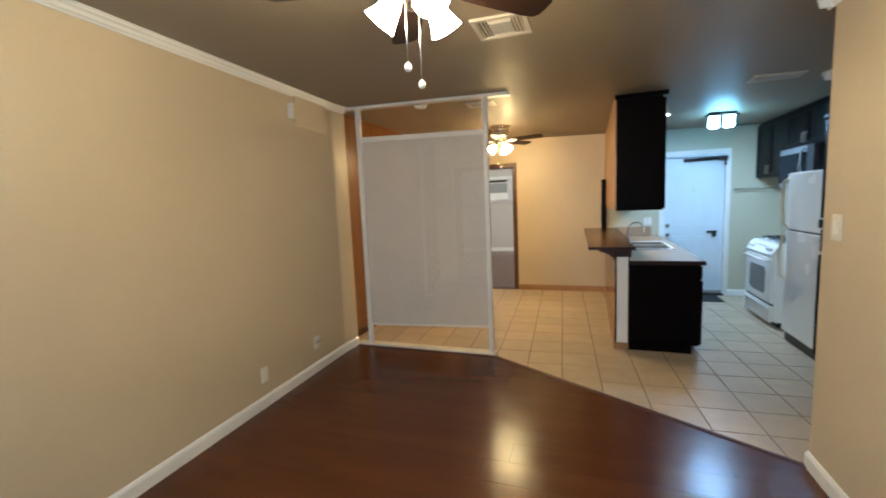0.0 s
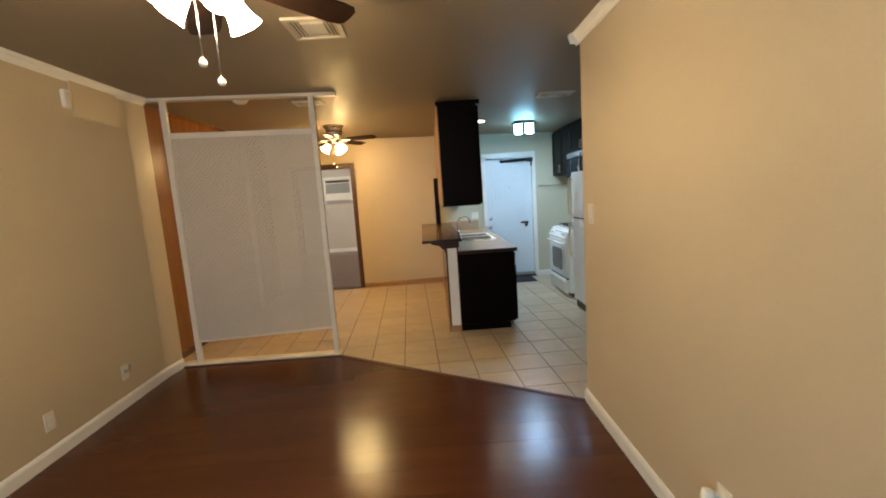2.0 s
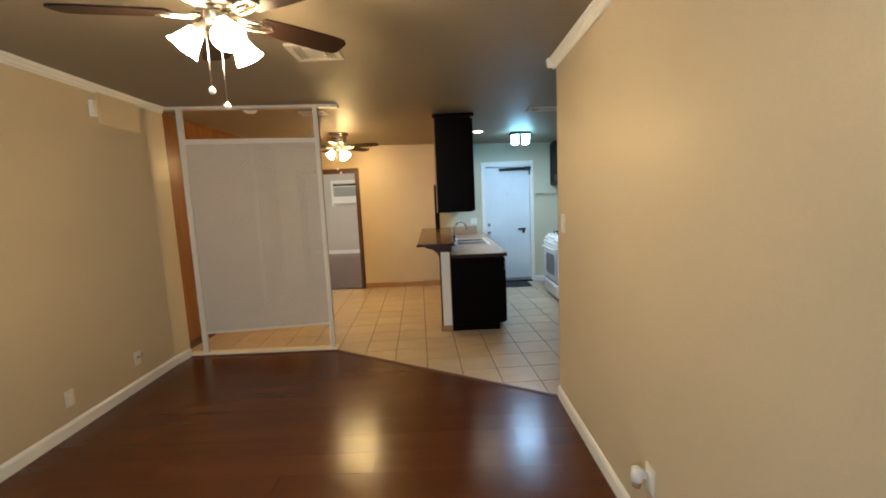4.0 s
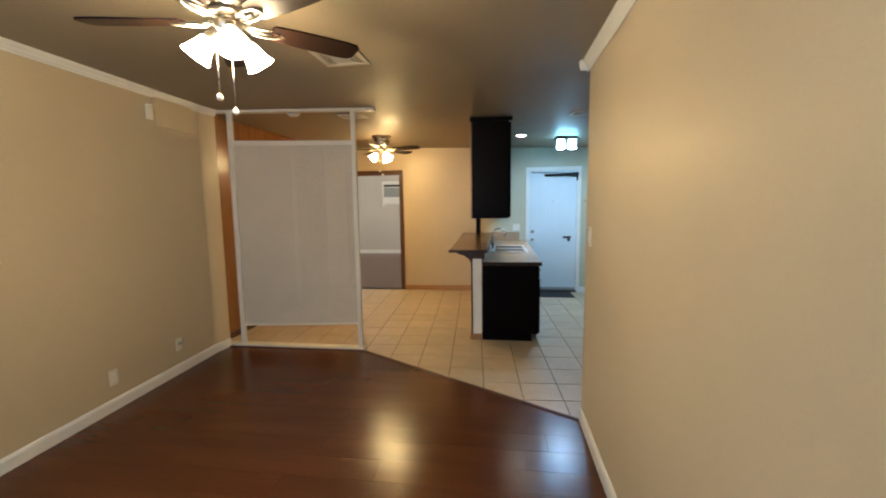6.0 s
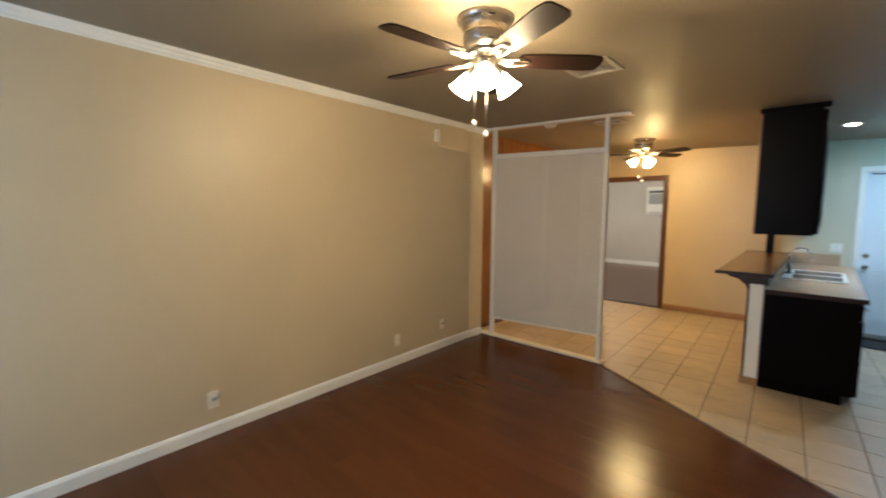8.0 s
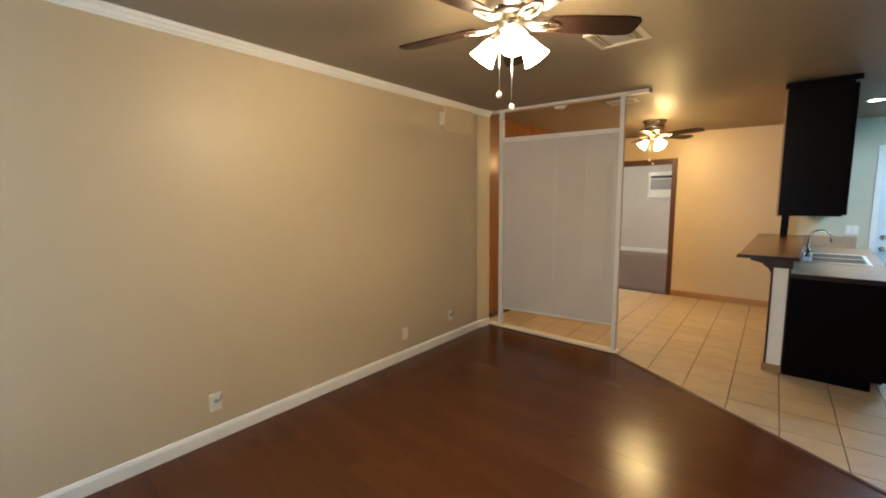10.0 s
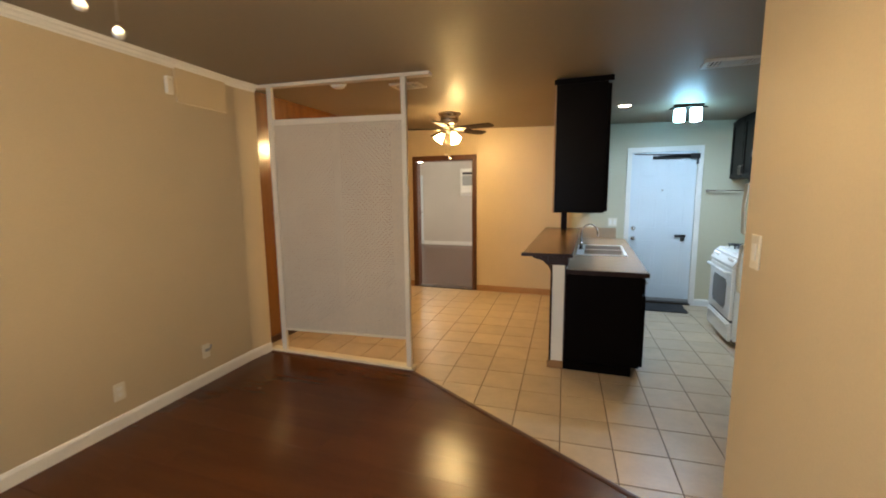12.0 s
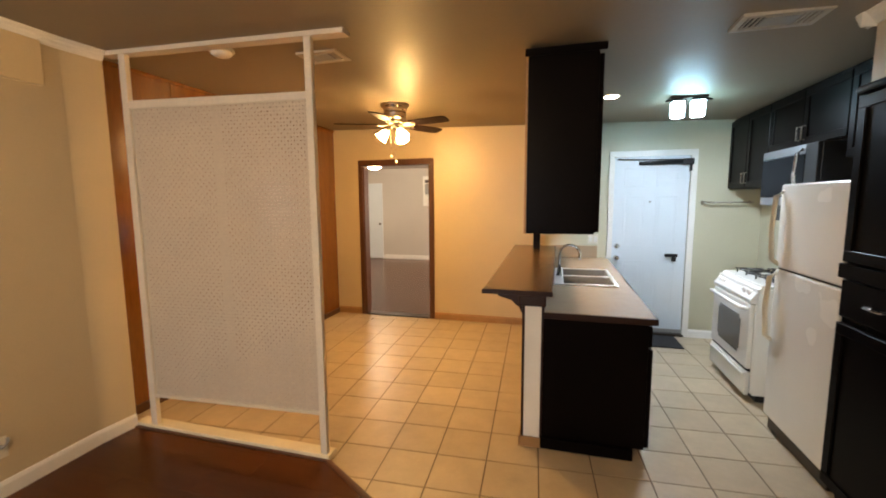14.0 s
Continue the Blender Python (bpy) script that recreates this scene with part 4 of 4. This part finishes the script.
crown("crown_soffit", (2.14, YE), (2.14, 4.42), (-1, 0), 2.12)
crown("crown_soffit_end", (2.08, 4.36), (XK, 4.36), (0, 1), 2.4)

# ---- plates, outlets and wall devices ----


def plate(name, label, category, wall, u, z, w, h, kind):
    """A cover plate; wall is 'left', 'right' or 'back', u runs along it."""
    at = {"left": (XL, u, z), "right": (XR, u, z), "back": (u, YB, z)}[wall]
    ob = thing(name, at, label, category)

    def slab(u0, u1, z0, z1, d0, d1, bev):
        if wall == "left":
            return left(B(XL + d0, XL + d1, u0, u1, z0, z1, bevel=bev))
        if wall == "right":
            return B(XR - d1, XR - d0, u0, u1, z0, z1, bevel=bev)
        return B(u0, u1, YB - d1, YB - d0, z0, z1, bevel=bev)

    part("cover", slab(u - w / 2, u + w / 2, z - h / 2, z + h / 2, 0.0, 0.006, 0.002), PLATE, ob)
    if kind == "outlet":
        for dz_ in (-0.02, 0.02):
            part("receptacle", slab(u - 0.016, u + 0.016, z + dz_ - 0.014, z + dz_ + 0.014, 0.005, 0.008, 0.002), WHITE, ob)
    elif kind == "switch":
        part("rocker", slab(u - 0.016, u + 0.016, z - 0.032, z + 0.032, 0.005, 0.011, 0.003), WHITE, ob)
    elif kind == "jack":
        part("socket", slab(u - 0.012, u + 0.012, z - 0.005, z + 0.02, 0.005, 0.012, 0.002), GREY, ob)
        lead = [(XL + d, u + e, z + h_) for d, e, h_ in ((0.010, 0.0, 0.008), (0.026, 0.004, 0.010), (0.034, 0.014, 0.020), (0.030, 0.026, 0.034), (0.022, 0.032, 0.048))]
        part("coax_lead", left(tube(bmesh.new(), lead, 0.0075, 10)), GREY, ob, "short grey cable stub")
    elif kind == "double":
        for du in (-0.028, 0.028):
            part("rocker", slab(u + du - 0.016, u + du + 0.016, z - 0.032, z + 0.032, 0.005, 0.011, 0.003), WHITE, ob)
    return ob, slab


plate("outlet_plate", "ivory electrical outlet low on the tan wall", "outlet", "left", 2.575, 0.25, 0.072, 0.115, "outlet")
plate("cable_plate", "ivory cable socket low on the tan wall", "socket", "left", 3.26, 0.27, 0.072, 0.115, "jack")
plate("cable_plate", "small grey cable socket low on the tan wall", "socket", "left", 0.86, 0.25, 0.072, 0.115, "jack")
plate("light_switch", "ivory light switch at the end of the tan wall", "light switch", "right", 2.645, 1.305, 0.085, 0.125, "switch")
plate("light_switch", "white double switch beside the kitchen door", "light switch", "back", 1.16, 1.10, 0.115, 0.115, "double")
ob, slab = plate("outlet_plate", "ivory outlet with a plugged-in white air freshener", "outlet", "right", 1.43, 0.315, 0.072, 0.115, "outlet")
af = thing("plug_in_freshener", (XR - 0.03, 1.45, 0.33), "white plug-in air freshener in the outlet", "air freshener")
part("body", lathe(bmesh.new(), [(0.012, 0.289), (0.021, 0.294), (0.0245, 0.32), (0.021, 0.348), (0.013, 0.354)], XR - 0.048, 1.455, 20), WHITE, af)
part("refill", lathe(bmesh.new(), [(0.013, 0.266), (0.018, 0.268), (0.019, 0.286), (0.012, 0.2895)], XR - 0.048, 1.455, 20), TANBASE, af, "amber liquid refill")
part("plug", B(XR - 0.04, XR - 0.008, 1.445, 1.475, 0.305, 0.335, bevel=0.004), WHITE, af)
th = thing("door_chime", (XL, 3.14, 2.316), "small ivory chime box high on the tan wall", "chime")
part("box", left(B(XL, XL + 0.032, 3.117, 3.165, 2.258, 2.374, bevel=0.005)), PLATE, th)
# the LED's glint, a small yellow block
part("indicator", left(B(XL + 0.031, XL + 0.0335, 3.137, 3.143, 2.352, 2.358)), LED_YELLOW, th, "tiny yellow LED glint")
part("cap", left(B(XL + 0.002, XL + 0.034, 3.12, 3.162, 2.374, 2.379)), WHITE, th)

# ---- far room things ----
ac = thing("wall_air_conditioner", (-2.22, YF, 1.85), "white through-wall air conditioner in a white frame", "air conditioner")
bm = bmesh.new()
for x0, x1, z0, z1 in ((-2.68, -2.60, 1.43, 2.2), (-1.84, -1.76, 1.43, 2.2), (-2.60, -1.84, 1.43, 1.51), (-2.60, -1.84, 2.12, 2.2)):
    box(bm, x0, x1, YF - 0.03, YF - 0.001, z0, z1, bevel=0.004)
part("frame", bm, WHITE, ac)
part("body", B(-2.60, -1.84, YF - 0.22, YF - 0.001, 1.51, 2.12, bevel=0.015), APPLIANCE, ac)
part("intake_grille", B(-2.56, -1.88, YF - 0.226, YF - 0.22, 1.72, 2.0, bevel=0.003), GREY, ac, "grey louvred grille")
for k in range(6):
    z = 1.74 + k * 0.045
    part("louvre", B(-2.55, -1.89, YF - 0.234, YF - 0.225, z, z + 0.02, bevel=0.002, seg=1), GREY, ac)
part("outlet_louvre", B(-2.56, -1.88, YF - 0.226, YF - 0.22, 2.02, 2.09, bevel=0.003), BLACK, ac)
fdoor = new("door_2")
fdoor.location = (-4.2, YF, 0)
tagged(fdoor, "white door at the end of the far room", "door", kind="structure")
part("slab", B(-4.60, -3.84, YF - 0.03, YF - 0.002, 0.01, 2.04, bevel=0.004), DOORWHITE, fdoor)
part("door_knob", lathe(bmesh.new(), [(0.03, 0), (0.012, 0.01), (0.012, 0.03), (0.028, 0.04), (0.02, 0.06)], -3.91, 0, 16, Matrix.Translation((0, YF - 0.03, 0.95)) @ RY), BRONZE, fdoor)
dome = thing("ceiling_dome_light", (-3.16, 10.4, 2.41), "lit round glass dome light in the far room", "ceiling light")
part("pan", lathe(bmesh.new(), [(0.15, 2.412), (0.15, 2.39), (0.14, 2.385)], -3.16, 10.4, 28), NICKEL, dome)
part("dome", lathe(bmesh.new(), [(0.14, 2.386), (0.16, 2.36), (0.15, 2.31), (0.10, 2.265), (0.02, 2.25)], -3.16, 10.4, 28), FAR_SHADE, dome, "lit glass dome")

# ---- floors, piece by piece ----
GX, GY = -0.53, 3.975     # the join between wood and tile runs slantwise from the screen to the wall's end
HX, HY = XR, YE + 0.005
ln = math.hypot(HX - GX, HY - GY)
NX, NY = -(HY - GY) / ln, (HX - GX) / ln
lam = setting("floor_living", prism(bmesh.new(), [(XL - 0.02, Y0 - 0.05), (XR + 0.02, Y0 - 0.05), (XR + 0.02, HY - 0.01), (HX, HY), (GX, GY), (XL - 0.02, GY)], -0.05, -0.009), GROUT, "dark red-brown glossy laminate plank floor", "floor")
bed = setting("floor_tiled", prism(bmesh.new(), [(XW - 0.05, GY), (GX, GY), (HX, HY), (HX + 0.01, HY - 0.12), (XK + 0.05, HY - 0.12), (XK + 0.05, YB + 0.05), (XW - 0.05, YB + 0.05)], -0.05, -0.0035), GROUT, "beige ceramic floor tiles with dark grout joints", "floor")
x_mid, y_mid = (GX + HX) / 2, (GY + HY) / 2


def piece(name, poly, top, thick, mat, parent, inset=0.0025, lean=(0.0, 0.0)):
    """A floor piece with a small chamfer round its top, lying very slightly out of level."""
    bm = bmesh.new()
    cx, cy = sum(p[0] for p in poly) / len(poly), sum(p[1] for p in poly) / len(poly)

    def ring(d, z):
        out = []
        for x, y in poly:
            v = Vector((x - cx, y - cy))
            k = max(1 - d / max(v.length, 0.02), 0.2)
            out.append(bm.verts.new((cx + v.x * k, cy + v.y * k, z + v.x * k * lean[0] + v.y * k * lean[1])))
        return out

    lo, mid, hi = ring(0, top - thick), ring(0, top - inset * 0.6), ring(inset, top)
    n = len(poly)
    for p, q in ((lo, mid), (mid, hi)):
        for i in range(n):
            bm.faces.new((p[i], p[(i + 1) % n], q[(i + 1) % n], q[i]))
    bm.faces.new(hi)
    return part(name, bm, mat, parent)


def area(poly):
    return abs(sum(a[0] * b[1] - b[0] * a[1] for a, b in zip(poly, poly[1:] + poly[:1]))) / 2


rng = random.Random(7)
PW, PL = 0.193, 1.285
row, y = 0, Y0
while y < GY:
    x = XL - rng.random() * PL
    while x < XR:
        x0, x1, y1 = max(x, XL), min(x + PL, XR), min(y + PW, GY)
        poly = clip([(x0 + 0.0003, y + 0.0003), (x1 - 0.0003, y + 0.0003), (x1 - 0.0003, y1 - 0.0003), (x0 + 0.0003, y1 - 0.0003)], GX, GY, -NX, -NY) if x1 > x0 else []
        if len(poly) > 2 and area(poly) > 1e-4:
            piece("plank", poly, rng.uniform(-0.0001, 0.0001), 0.008, LAMINATE, lam, 0.0005, (rng.uniform(-0.0007, 0.0007), rng.uniform(-0.006, 0.006)))
        x += PL
    y += PW
TU, TV, TP, TG, TURN = 0.019, 4.205, 0.305, 0.0034, radians(3.3)      # the tiles lie a little askew to the walls
whole = None
for i in range(-8, 12):
    for k in range(-6, 11):
        u0, v0 = TU + i * TP, TV + k * TP
        square = [(u * math.cos(TURN) - v * math.sin(TURN), u * math.sin(TURN) + v * math.cos(TURN)) for u, v in
                  ((u0 + TG, v0 + TG), (u0 + TP - TG, v0 + TG), (u0 + TP - TG, v0 + TP - TG), (u0 + TG, v0 + TP - TG))]
        poly = square
        for px, py, nx, ny in ((XW, 0, 1, 0), (XK, 0, -1, 0), (0, HY - 0.1, 0, 1), (0, YB, 0, -1)):
            poly = clip(poly, px, py, nx, ny) if poly else poly
        if len(poly) < 3:
            continue
        east, west = max(p[0] for p in poly), min(p[0] for p in poly)
        if east <= GX:
            pieces = [clip(poly, GX, GY + 0.012, 0, 1)]
        elif west >= GX:
            pieces = [clip(poly, GX, GY, NX, NY)]
        elif min(p[1] for p in poly) > GY + 0.012:
            pieces = [poly]
        else:
            pieces = [clip(q, *edge) if q else q for q, edge in ((clip(poly, GX, GY, -1, 0), (GX, GY + 0.012, 0, 1)), (clip(poly, GX, GY, 1, 0), (GX, GY, NX, NY)))]
        for poly in pieces:
            if len(poly) < 3 or area(poly) < 2e-4:
                continue
            dz_ = rng.uniform(-0.0005, 0.0005)
            if abs(area(poly) - (TP - 2 * TG) ** 2) > 1e-6:
                piece("tile", poly, dz_, 0.004, TILE, bed)
                continue
            if whole is None:
                half = TP / 2 - TG
                ob = piece("tile", [(-half, -half), (half, -half), (half, half), (-half, half)], 0.0, 0.004, TILE, bed)
                whole = ob.data
            else:
                ob = new("tile", whole)
                ob.parent = bed
            ob.location = (sum(p[0] for p in square) / 4, sum(p[1] for p in square) / 4, dz_)
            ob.rotation_euler = (0, 0, TURN)
bm = bmesh.new()
ang = math.atan2(HY - GY, HX - GX)
sweep(bm, [(-0.019, 0), (-0.017, 0.006), (-0.007, 0.010), (0.007, 0.010), (0.017, 0.006), (0.019, 0)], (GX, GY), (HX, HY), (NX, NY))
setting("floor_transition", bm, STRIPWOOD, "dark wood transition strip between laminate and tile", "trim")
setting("floor_transition_screen", B(XL, GX, GY - 0.012, GY + 0.009, 0, 0.010, bevel=0.003), STRIPWOOD, "dark wood strip along the screen's sill", "trim")
